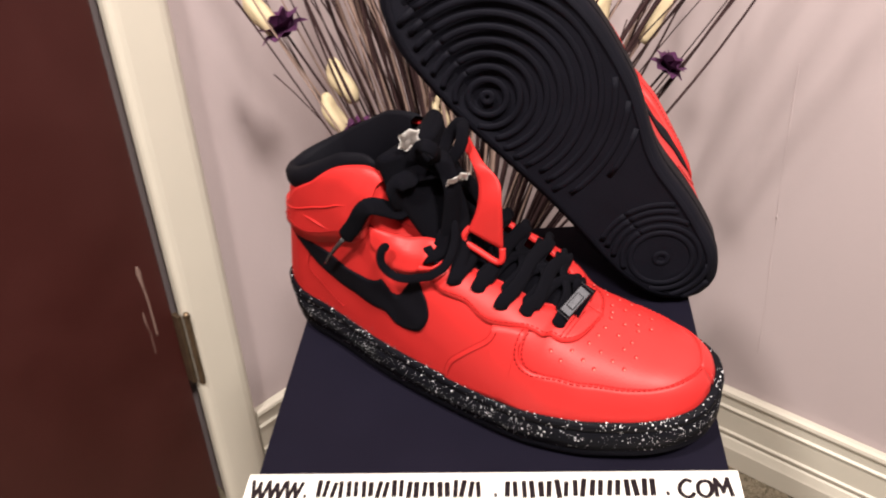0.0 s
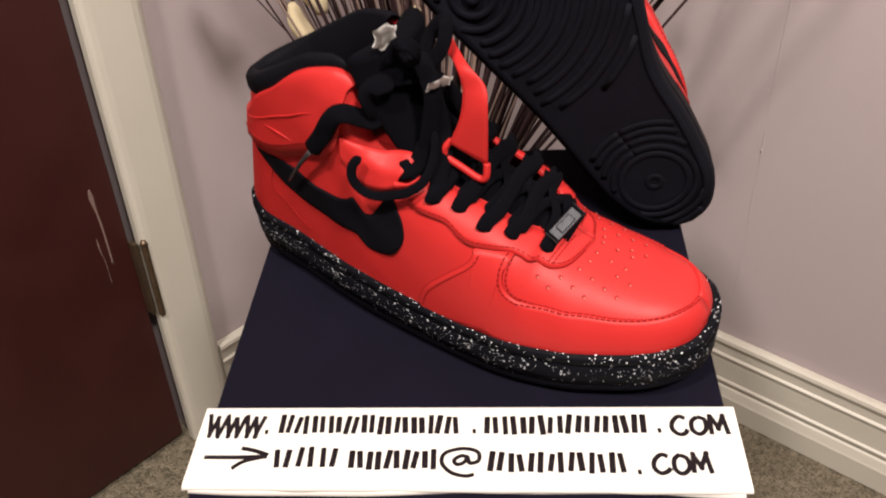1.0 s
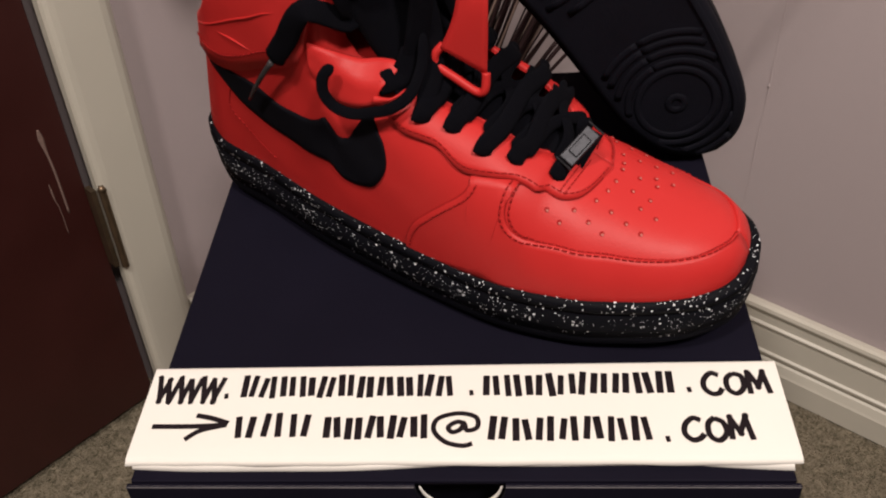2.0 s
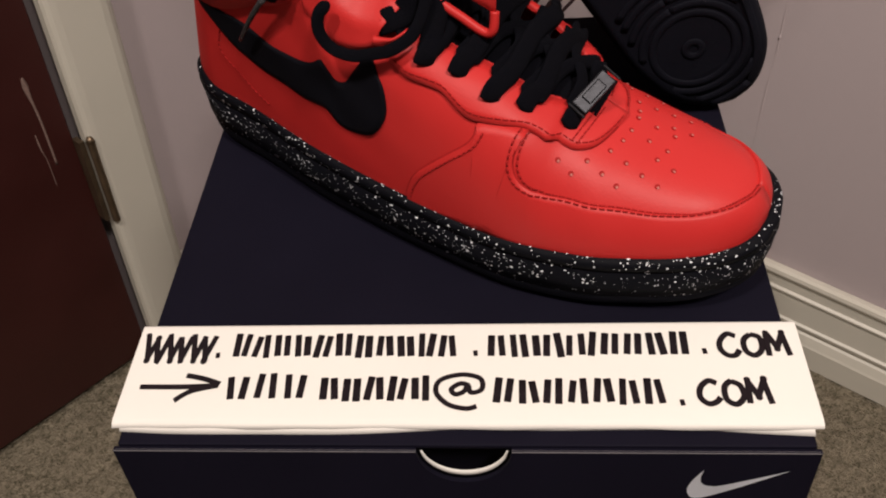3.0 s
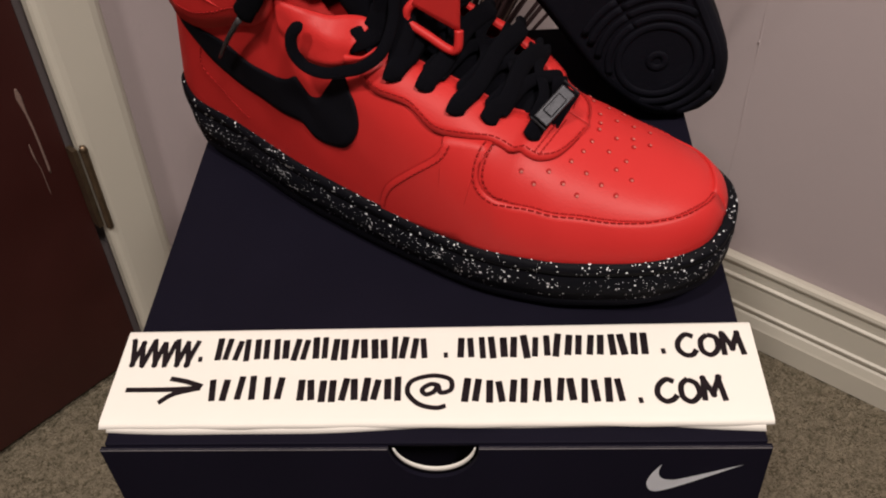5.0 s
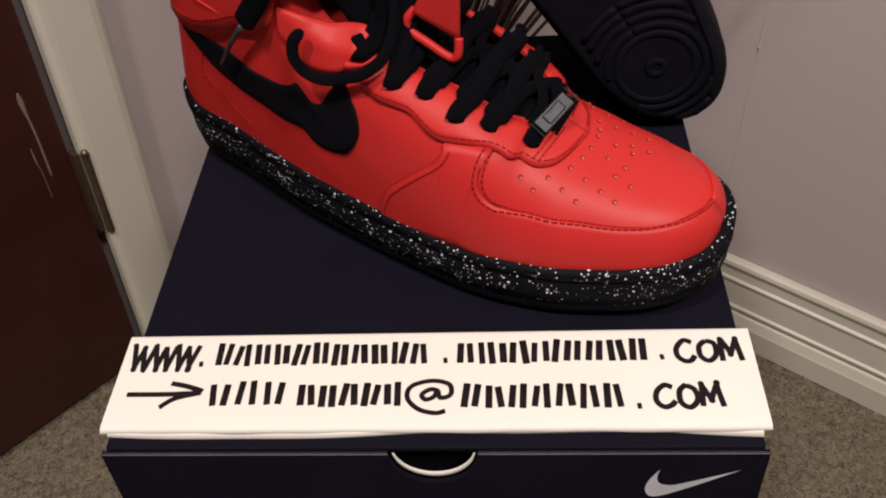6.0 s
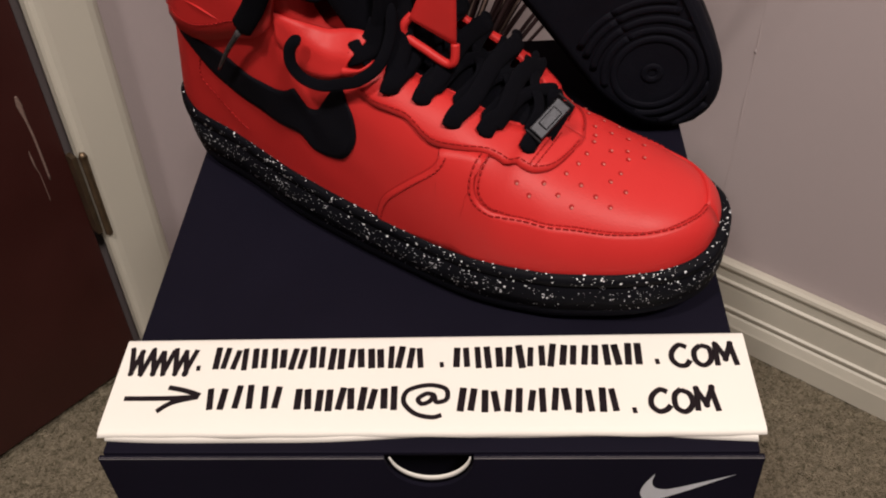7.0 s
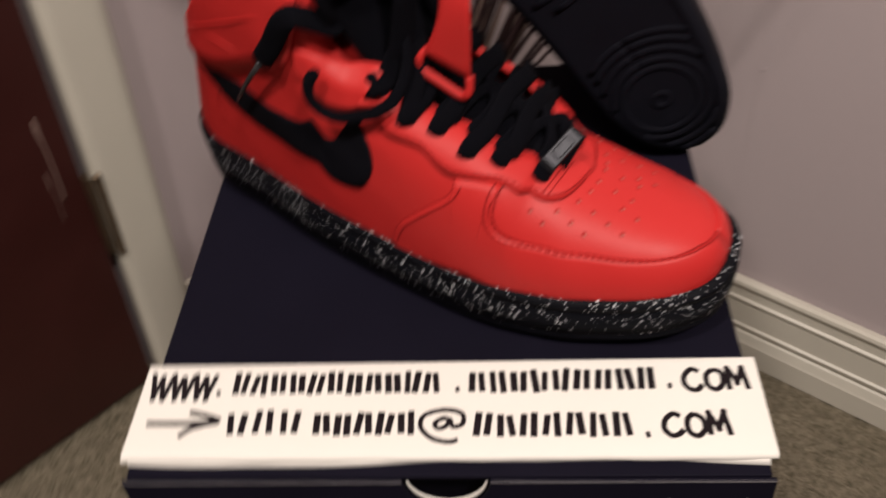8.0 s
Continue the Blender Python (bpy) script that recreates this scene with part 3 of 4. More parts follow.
# panel lines as (place along the shoe, height on the wall)
TOE_SEAM = ((0.2078, 0.77), (0.2066, 0.68), (0.2062, 0.56), (0.2070, 0.485), (0.2096, 0.434), (0.2136, 0.408), (0.2200, 0.398), (0.2300, 0.424), (0.2450, 0.464), (0.2565, 0.486), (0.2674, 0.513), (0.2778, 0.56), (0.2870, 0.677), (0.2926, 0.855), (0.2945, 1.0))
QUARTER_SEAM = ((0.1575, 0.06), (0.1599, 0.122), (0.164, 0.19), (0.17, 0.26), (0.1776, 0.349), (0.185, 0.443), (0.1888, 0.511), (0.1906, 0.583), (0.1911, 0.64))
MUDGUARD_HIGH = QUARTER_SEAM + TOE_SEAM + ((0.2975, 1.0), (0.3003, 1.0))
MUDGUARD_LOW = tuple((x, 0.0) for x in (0.1575, 0.1605, 0.165, 0.170, 0.1755, 0.181, 0.185, 0.189, 0.193, 0.197, 0.200, 0.2035, 0.207, 0.2105, 0.2145, 0.2200, 0.2300, 0.2450, 0.2565, 0.2674, 0.2778, 0.2870, 0.2926, 0.2955, 0.298, 0.3003))
EYESTAY_LOW = ((0.150, 0.66), (0.1520, 0.658), (0.1546, 0.655), (0.1581, 0.65), (0.1659, 0.676), (0.1723, 0.692), (0.1767, 0.674), (0.1812, 0.644), (0.1859, 0.628), (0.1915, 0.647), (0.1992, 0.703), (0.2064, 0.765), (0.2118, 0.766), (0.2172, 0.732), (0.2242, 0.724), (0.2284, 0.755), (0.2319, 0.806), (0.2344, 0.879), (0.2361, 0.957), (0.2374, 1.0))
EYESTAY_HIGH = tuple((x, 0.99) for x in (0.150, 0.152, 0.155, 0.160, 0.165, 0.172, 0.179, 0.186, 0.200, 0.209, 0.2145, 0.218, 0.2195, 0.2205)) + ((0.2212, 1.0),)
TIP_SEAM = ((0.2235, 0.757), (0.2248, 0.86), (0.2256, 0.93), (0.2262, 0.985))
HEEL_SEAM = ((0.0414, 0.308), (0.0390, 0.22), (0.0494, 0.159), (0.0614, 0.112), (0.0739, 0.083))
STRAP_LOW = ((0.0046, 0.44), (0.0110, 0.435), (0.0192, 0.44), (0.0270, 0.42), (0.0356, 0.40), (0.0473, 0.39), (0.0759, 0.415), (0.0955, 0.45), (0.1045, 0.50), (0.1085, 0.60), (0.1110, 0.72))
STRAP_HIGH = ((0.0046, 0.60), (0.0127, 0.61), (0.0225, 0.69), (0.0332, 0.82), (0.0516, 0.90), (0.0643, 0.965), (0.078, 0.98), (0.092, 0.985), (0.104, 0.985), (0.1115, 0.98), (0.1150, 0.95))
STRIPE_HIGH = ((0.0219, 0.425), (0.0403, 0.377), (0.0561, 0.348), (0.0724, 0.315), (0.087, 0.292), (0.1074, 0.303), (0.1213, 0.383), (0.1280, 0.432), (0.1315, 0.486), (0.1360, 0.568), (0.1380, 0.625))
STRIPE_LOW = ((0.0230, 0.400), (0.0320, 0.352), (0.0404, 0.306), (0.0542, 0.240), (0.0742, 0.203), (0.0956, 0.191), (0.1142, 0.197), (0.1250, 0.215), (0.1352, 0.236), (0.1416, 0.262), (0.1468, 0.327), (0.1491, 0.406), (0.1479, 0.499), (0.1449, 0.552), (0.1418, 0.617))
PERFORATIONS = ((0.2216, 0.624), (0.2279, 0.585), (0.2318, 0.71), (0.2387, 0.675), (0.2453, 0.625), (0.2381, 0.83), (0.2454, 0.798), (0.2527, 0.761), (0.2597, 0.719), (0.2405, 0.915), (0.2555, 0.90), (0.2629, 0.87), (0.2415, 0.975), (0.2495, 0.97), (0.2575, 0.965))


SHOE_M = BOX_FRAME @ pose(-0.1417, 0.2124, BOX_Z + 0.0018, 0, 0, -26.0)
sneaker_a, put_a = make_sneaker("red leather high-top sneaker with black laces, standing on the box", False, SHOE_M, True)
STAND_M = BOX_FRAME @ Matrix(((-0.5644, 0.8195, 0.0992, 0.1435), (0.0816, -0.0642, 0.9946, 0.1859), (0.8214, 0.5695, -0.0307, 0.6030), (0, 0, 0, 1))) @ pose(0, 0, 0, 4)
WAIST["narrowing"] = 0.010
sneaker_b, put_b = make_sneaker("red leather high-top sneaker upended on its heel, black sole showing", True, STAND_M, False)
WAIST["narrowing"] = 0.0


# laces of the standing sneaker
def ribbon(name, pts, n=24, r=0.0042, flat=0.24, up=None, mat=None, parent=None, lab=""):
    bm = bmesh.new()
    q = spline(pts, n)
    if up is None:
        ups = [(Vector((p.x, p.y * 1.5, p.z - 0.03))).normalized() * 0.5 + Vector((0.5, -0.5, 0.7)) for p in q]
    else:
        ups = up
    tube(bm, q, r, 12, flat=flat, up=ups, taper=lambda u: max(0.3, min(1.0, (min(u, 1 - u) / 0.05) ** 0.5)))
    return put_a(name, bm, mat or BLACK_CLOTH, parent or sneaker_a, lab)


def tongue_z(x):
    return bend(x, ((0.139, 0.137), (0.149, 0.116), (0.162, 0.099), (0.18, 0.0885), (0.205, 0.0785), (0.228, 0.0705)))


EYELETS = ((0.2198, 0.80, 0.2235), (0.2035, 0.85, 0.2070), (0.1917, 0.78, 0.1955), (0.1771, 0.82, 0.1800), (0.1638, 0.77, 0.1660))
for k, (x, s, xc) in enumerate(EYELETS):
    zc = tongue_z(xc) + 0.0125
    ribbon("lace", [upper_xyz(x, s, -1, 0.0022), upper_xyz(x, s + 0.08, -1, 0.0046), upper_xyz((x + xc) / 2, 0.99, -1, 0.0058), Vector((xc, 0, zc)),
                    upper_xyz((x + xc) / 2, 0.99, 1, 0.0058), upper_xyz(x, s + 0.08, 1, 0.0046), upper_xyz(x, s, 1, 0.0022)], 40)
    if k < 4:
        x2, s2, xc2 = EYELETS[k + 1]
        xm = (xc + xc2) / 2
        for side in (-1, 1):
            ribbon("lace", [upper_xyz(x - 0.003, 0.93, side, 0.003), Vector((xm + 0.004, side * 0.007, tongue_z(xm + 0.004) + 0.0085)), Vector((xm - 0.004, -side * 0.006, tongue_z(xm - 0.004) + 0.009)), upper_xyz(x2 + 0.003, 0.93, -side, 0.004)], 24, 0.0028)
# ribbons rising to the knot, and the knot itself
ribbon("lace", [upper_xyz(0.1500, 0.84, -1, 0.004), Vector((0.1535, -0.0255, 0.108)), Vector((0.1575, -0.020, 0.130)), Vector((0.1585, -0.017, 0.147)), Vector((0.150, -0.012, 0.160)), Vector((0.141, -0.006, 0.158))], 30, 0.0052)
ribbon("lace", [upper_xyz(0.1640, 0.84, -1, 0.004), Vector((0.163, -0.020, 0.112)), Vector((0.159, -0.013, 0.128)), Vector((0.152, -0.008, 0.142)), Vector((0.146, -0.002, 0.15))], 26, 0.0046)
ribbon("lace", [upper_xyz(0.1500, 0.84, 1, 0.004), Vector((0.156, 0.016, 0.114)), Vector((0.155, 0.006, 0.133)), Vector((0.150, -0.006, 0.148)), Vector((0.138, -0.020, 0.152)), Vector((0.128, -0.030, 0.150))], 28, 0.0048)
ribbon("lace", [Vector((0.147, -0.016, 0.158)), Vector((0.155, -0.022, 0.170)), Vector((0.150, -0.026, 0.176)), Vector((0.142, -0.022, 0.166)), Vector((0.147, -0.012, 0.152))], 26, 0.0036)
ribbon("lace", [Vector((0.149, -0.010, 0.152)), Vector((0.158, -0.004, 0.164)), Vector((0.156, 0.004, 0.174)), Vector((0.148, 0.003, 0.166)), Vector((0.146, -0.006, 0.154))], 26, 0.0036)
# front of the ankle panel: a loose leather flap that lifts away and hooks round the lace
def flap(name, high, low, lab, n=44, m=9, thick=0.0017):
    bm = bmesh.new()
    rows = []
    for i, (p, q) in enumerate(zip(spline(low, n), spline(high, n))):
        face, back = [], []
        for k in range(m + 1):
            f = k / m
            out = Vector((0.12, -0.88, 0.45)) * (0.0022 * math.sin(math.pi * f) + 0.0006 * math.sin(7 * f + 0.2 * i) * math.sin(math.pi * f))
            face.append(p.lerp(q, f) + out)
            back.append(p.lerp(q, f) + out + Vector((0.0, thick * 0.9, -thick * 0.45)))
        rows.append(face + back[::-1])
    vs = grid(bm, rows, close=True)
    bm.faces.new(vs[0][::-1])
    bm.faces.new(vs[-1])
    return put_a(name, bm, RED, lab=lab)


flap("ankle_flap", [(0.112, -0.0385, 0.122), (0.1191, -0.0380, 0.1205), (0.1234, -0.0360, 0.1186), (0.1273, -0.0330, 0.1160), (0.1328, -0.0304, 0.1140), (0.1396, -0.0280, 0.1145), (0.1472, -0.0272, 0.1148), (0.1510, -0.0275, 0.1125), (0.1490, -0.0295, 0.1098), (0.1454, -0.0332, 0.1088)],
                    [(0.112, -0.0395, 0.104), (0.1197, -0.0412, 0.0990), (0.1256, -0.0415, 0.0965), (0.1323, -0.0415, 0.0966), (0.1378, -0.0412, 0.0978), (0.1425, -0.0402, 0.0994), (0.1442, -0.0395, 0.1014), (0.1446, -0.0385, 0.1034), (0.1444, -0.0370, 0.1054), (0.1442, -0.0352, 0.1072)],
                    "loose red leather flap with a hooked end")
flap("flap_lip", [(0.1440, -0.0400, 0.1042), (0.1474, -0.0395, 0.1040), (0.1517, -0.0388, 0.1044), (0.1541, -0.0365, 0.1055), (0.1556, -0.0334, 0.1064)], [(0.1440, -0.0398, 0.0995), (0.1468, -0.0396, 0.1003), (0.1516, -0.0385, 0.1015), (0.1545, -0.0361, 0.1029), (0.1562, -0.0326, 0.1044)], "lower lip of the leather flap", n=20, m=4)
# folds pressed into the ankle strap
for run in (((0.0100, 0.575), (0.0189, 0.586), (0.0380, 0.605), (0.0566, 0.614), (0.0750, 0.615), (0.0860, 0.62), (0.0944, 0.65)), ((0.0375, 0.56), (0.0546, 0.509), (0.0671, 0.467))):
    bm = bmesh.new()
    q = spline([(*p, 0) for p in run], 40)
    tube(bm, [upper_xyz(p.x, p.y, -1, 0.0023) for p in q], 0.0011, 8, flat=0.6, taper=lambda u: 0.15 + 0.85 * math.sin(math.pi * min(1, u + 0.05)))
    put_a("strap_fold", bm, RED)
# loose loop over the ankle flap and a short cut end
ribbon("lace", [(0.1273, -0.0425, 0.1165), (0.1238, -0.0460, 0.1125), (0.1240, -0.0480, 0.1055), (0.1285, -0.0475, 0.0990), (0.1370, -0.0465, 0.0972), (0.1460, -0.0450, 0.0995), (0.1545, -0.0432, 0.1028), (0.1605, -0.0360, 0.1075), (0.1610, -0.0260, 0.1160), (0.1590, -0.0200, 0.1260)], 72, 0.0025, 0.3)
ribbon("lace", [upper_xyz(0.1425, 0.83, -1, 0.0035), upper_xyz(0.1465, 0.87, -1, 0.006), Vector((0.152, -0.028, 0.110)), Vector((0.155, -0.022, 0.120))], 16, 0.0050)
# free end with a clear tip
free = [Vector((0.140, -0.022, 0.152)), Vector((0.130, -0.031, 0.148)), upper_xyz(0.1190, 0.93, -1, 0.008), upper_xyz(0.1125, 0.70, -1, 0.0075), upper_xyz(0.0981, 0.545, -1, 0.0070), upper_xyz(0.0890, 0.475, -1, 0.0065)]
end = ribbon("lace", free, 36, 0.0050)
bm = bmesh.new()
tube(bm, spline([free[-1], upper_xyz(0.0770, 0.385, -1, 0.0065), upper_xyz(0.0649, 0.304, -1, 0.0055)], 8), 0.0013, 8, taper=lambda u: 1.2 - 0.5 * u)
put_a("lace_tip", bm, material("clear_lace_tip", (0.045, 0.042, 0.045), 0.12, noise_scale=300, vary=0.8), end, "shiny clear plastic lace tip")
# metal lace plate
a, b = upper_xyz(0.2195, 0.88, -1, 0.0062), Vector((0.2290, -0.003, tongue_z(0.2270) + 0.0140))
d = (b - a).normalized()
sx = Vector((1, 0, -0.42))
sx = (sx - d * sx.dot(d)).normalized()
nz = sx.cross(d).normalized()
plate_m = Matrix((( sx.x, d.x, nz.x, (a.x + b.x) / 2), (sx.y, d.y, nz.y, (a.y + b.y) / 2), (sx.z, d.z, nz.z, (a.z + b.z) / 2), (0, 0, 0, 1)))
bm = bmesh.new()
block(bm, (-0.0037, -0.0092, -0.0008), (0.0037, 0.0092, 0.0008), 0.0006, plate_m)
plate = put_a("lace_plate", bm, SILVER, lab="worn silver metal lace plate", smooth=False)
for lo, hi in (((-0.0044, -0.0110, 0.0004), (0.0044, -0.0100, 0.0015)), ((-0.0044, 0.0100, 0.0004), (0.0044, 0.0110, 0.0015)), ((-0.0024, -0.0050, 0.0007), (0.0024, 0.0050, 0.0013))):
    bm = bmesh.new()
    block(bm, lo, hi, 0.0005, plate_m)
    put_a("rim" if hi[1] - lo[1] < 0.004 else "boss", bm, SILVER, plate, smooth=False)

# loose end of the ankle strap, folded over the front, with a slotted loop
bm = bmesh.new()
le = spline([(0.150, 0.012, 0.152), (0.1660, -0.006, 0.156), (0.1710, -0.010, 0.146), (0.1700, -0.0135, 0.132), (0.1643, -0.0162, 0.1179)], 24)
ri = spline([(0.150, 0.018, 0.158), (0.171, -0.004, 0.158), (0.1825, -0.008, 0.150), (0.1855, -0.0125, 0.139), (0.1847, -0.0142, 0.1084)], 24)
across = Vector((0.35, -0.75, 0.5)).normalized()
rows = []
for p, q in zip(le, ri):
    row = [p.lerp(q, k / 6) + across * (0.0022 + 0.0008 * math.sin(math.pi * k / 6)) for k in range(7)] + [q.lerp(p, k / 6) - across * 0.0012 for k in range(7)]
    rows.append(row)
vs = grid(bm, rows, close=True)
bm.faces.new(vs[0])
bm.faces.new(vs[-1])
tab = put_a("strap_end", bm, RED, lab="red leather strap end folded forward")
bm = bmesh.new()
tube(bm, spline([(0.1655, -0.0155, 0.1194), (0.1628, -0.0182, 0.1159), (0.1637, -0.0187, 0.1109), (0.1725, -0.0187, 0.1064), (0.1813, -0.0182, 0.1019), (0.1851, -0.0177, 0.1034), (0.1850, -0.0155, 0.1104)], 40), 0.0019, 8)
put_a("slot_loop", bm, RED, tab, "rounded red loop at the strap's end")
# tags on the tongue
for name, c, w, h, m in (("tongue_tag", (0.1630, -0.0175, 0.1515), 0.0085, 0.0060, pose(0, 0, 0, 0, -55, -30)), ("tongue_patch", (0.1385, -0.0225, 0.1735), 0.0078, 0.0092, pose(0, 0, 0, 0, -70, -40))):
    bm = bmesh.new()
    pts = []
    for i in range(9):
        pts.append([])
        for j in range(9):
            u, v = i / 4 - 1, j / 4 - 1
            r = (1 - 0.55 * abs(noise.noise(Vector((u * 1.1, v * 1.1, c[0] * 90))))) * (1 - 0.22 * abs(u * v))
            pts[-1].append(Vector(c) + m.to_3x3() @ Vector((v * h * r, u * w * r, 0.0022 * noise.noise(Vector((u * 2, v * 2, 3))) + 0.001)))
    grid(bm, pts)
    bmesh.ops.solidify(bm, geom=bm.faces[:], thickness=0.0012)
    put_a(name, bm, WHITE_PATCH, sneaker_a, "crumpled pale silver tag")

# ---- paper sign ----
sign = thing("paper_sign", "folded white paper strip with black marker writing on the box", "sign", BOX_FRAME @ pose(0, 0, BOX_Z))
bm = bmesh.new()
rows = []
for i in range(41):
    x = -0.14 + 0.28 * i / 40
    wob = 0.0006 * math.sin(i * 0.5) + 0.0004 * math.sin(i * 1.3)
    prof = [(0.049, 0.0022), (0.049, 0.0029), (0.0487, 0.0032), (0.0478, 0.0034), (0.046, 0.0034), (0.03, 0.0034), (0.01, 0.0034), (0.003, 0.0034), (0.001, 0.003), (-0.0008 + wob * 0.5, 0.0018), (0.0008, 0.0004 - wob), (0.012, 0.0006), (0.03, 0.0006), (0.03, 0.0018)]
    rows.append([(x, y, z) for y, z in prof])
grid(bm, rows)
part("sheet", bm, PAPER, sign)

# second layer of paper peeping out under the front fold
bm = bmesh.new()
rows = []
for i in range(61):
    x = -0.137 + 0.2735 * i / 60
    peep = 0.0058 * max(0, math.sin(min((i + 6) * 0.085, 3.1))) + 0.0005 * math.sin(i * 0.37) + max(0, i - 52) * 0.0007
    rows.append([(x, 0.02, 0.0003), (x, -0.42 * peep, 0.0001), (x, -0.42 * peep - 0.0003, 0.0003), (x, 0.0002, 0.0019), (x, 0.02, 0.0019)])
grid(bm, rows, close=True)
part("under_fold", bm, PAPER, sign)

# marker writing: strokes laid on the paper, each letter its own mark
INK_Z = 0.00352


def mark(strokes, name="letter", r=0.00122, n=14):
    bm = bmesh.new()
    for st in strokes:
        pts = [Vector((x, y, INK_Z + (0 if y > 0.006 else -0.0003))) for x, y in st]
        pts = spline([(p.x, p.y, p.z) for p in pts], n * (len(pts) - 1)) if len(pts) > 2 else pts
        tube(bm, pts, r, 8, flat=0.12, up=Vector((0, 0, 1)))
    return part(name, bm, INK, sign)


pen = random.Random(11)


def cell(x0, x1, y0, y1, pts):
    """Unit strokes placed in a cell, with a shaky hand."""
    return [[(x0 + (x1 - x0) * (u + pen.uniform(-0.03, 0.03)), y0 + (y1 - y0) * (v + pen.uniform(-0.03, 0.03))) for u, v in st] for st in pts]


GLYPH = {
    "W": [[(0.0, 1.0), (0.02, 0.98), (0.27, 0.05), (0.28, 0.04), (0.5, 0.85), (0.52, 0.84), (0.73, 0.0), (0.75, 0.02), (1.0, 1.0)]],
    "C": [[(0.95, 0.88), (0.55, 1.0), (0.12, 0.7), (0.05, 0.3), (0.35, 0.0), (0.75, 0.05), (1.0, 0.25)]],
    "O": [[(0.5, 1.0), (0.08, 0.7), (0.1, 0.2), (0.5, 0.0), (0.92, 0.3), (0.88, 0.8), (0.45, 0.98)]],
    "M": [[(0.0, 0.0), (0.08, 0.95), (0.1, 0.97), (0.45, 0.35), (0.48, 0.35), (0.85, 1.0), (0.87, 0.98), (1.0, 0.0)]],
    "@": [[(0.68, 0.62), (0.5, 0.72), (0.3, 0.55), (0.38, 0.38), (0.58, 0.42), (0.68, 0.65), (0.72, 0.40), (0.92, 0.50), (0.88, 0.85), (0.5, 1.0), (0.1, 0.8), (0.02, 0.4), (0.25, 0.05), (0.6, -0.08), (0.85, 0.0)]],
    ">": [[(0.0, 0.42), (0.5, 0.44), (1.0, 0.52)], [(0.52, 0.95), (0.75, 0.78), (1.0, 0.54)], [(1.0, 0.52), (0.65, 0.28), (0.45, -0.12)]],
}


def word(text, x0, x1, y0, y1, gap=0.16):
    w = (x1 - x0) / len(text)
    for k, ch in enumerate(text):
        mark(cell(x0 + k * w, x0 + (k + 1 - gap) * w, y0, y1, GLYPH[ch]))


def bars(count, x0, x1, y0, y1):
    """Plain upright bars in place of a name, one pair to a letter."""
    w = (x1 - x0) / count
    for k in range(count):
        a = x0 + k * w
        lift = pen.uniform(-0.0006, 0.0006)
        for u in (0.2, 0.66):
            lean, cut = pen.uniform(-0.0008, 0.0008), pen.uniform(0, 0.0022)
            mark([[(a + u * w - lean, y0 + lift + cut * 0.4), (a + u * w + lean, y1 + lift - cut * 0.6)]], "bar", r=pen.uniform(0.0013, 0.0016))


def dot(x, y):
    mark([[(x - 0.0009, y), (x + 0.0009, y + 0.0002)]], "dot", r=0.0014)


word("WWW", -0.1365, -0.1055, 0.0310, 0.0432, gap=0.04)
dot(-0.1030, 0.0330)
bars(11, -0.0970, 0.0005, 0.0318, 0.0438)
dot(0.0073, 0.0335)
bars(9, 0.0120, 0.0965, 0.0318, 0.0440)
dot(0.1010, 0.0340)
word("COM", 0.1070, 0.1360, 0.0318, 0.0425)
mark(cell(-0.1325, -0.0985, 0.0125, 0.0240, GLYPH[">"]), "arrow")
bars(3, -0.0962, -0.0600, 0.0115, 0.0235)
bars(5, -0.0565, -0.0095, 0.0105, 0.0225)
mark(cell(-0.0085, 0.0112, 0.0085, 0.0235, GLYPH["@"]), "letter", r=0.0011, n=8)
bars(7, 0.0145, 0.0838, 0.0095, 0.0215)
dot(0.0885, 0.0100)
word("COM", 0.0955, 0.1240, 0.0095, 0.0200)

# silver curved tick printed on the drawer front
bm = bmesh.new()
up_line = spline([(0.0956, 0, 0.1138), (0.0948, 0, 0.1078), (0.0957, 0, 0.1030), (0.0990, 0, 0.1008), (0.1050, 0, 0.1020), (0.1278, 0, 0.1132)], 40)
low_line = spline([(0.0956, 0, 0.1138), (0.0917, 0, 0.1050), (0.0905, 0, 0.0965), (0.0943, 0, 0.0907), (0.1060, 0, 0.0970), (0.1278, 0, 0.1131)], 40)
grid(bm, [[(p.x, -0.0024, top + 0.76 * (p.z - top)), (q.x, -0.0024, top + 0.76 * (q.z - top))] for p, q in zip(up_line, low_line)])
bmesh.ops.solidify(bm, geom=bm.faces[:], thickness=0.0002)
part("printed_mark", bm, GREY_PRINT, shoebox, "silver curved mark printed on the front", smooth=False).matrix_basis = LEAN
# pale inner edge seen through the thumb cut
bm = bmesh.new()
arc = [Vector((CUT_X + 0.0174 * math.cos(a), 0.0016, top - 0.0006 + 0.0166 * math.sin(a))) for a in [-math.pi * (0.06 + 0.88 * k / 24) for k in range(25)]]
tube(bm, arc, 0.0017, 8, flat=0.4, up=Vector((0, 1, 0.15)), taper=lambda u: 0.25 + 0.75 * math.sin(math.pi * u))
part("inner_edge", bm, PAPER, shoebox, "pale cardboard edge inside the thumb cut").matrix_basis = LEAN
bm = bmesh.new()
block(bm, (-0.05, 0.009, 0.02), (0.05, 0.0105, top - 0.006))
part("inner_wall", bm, CARD, shoebox, smooth=False)

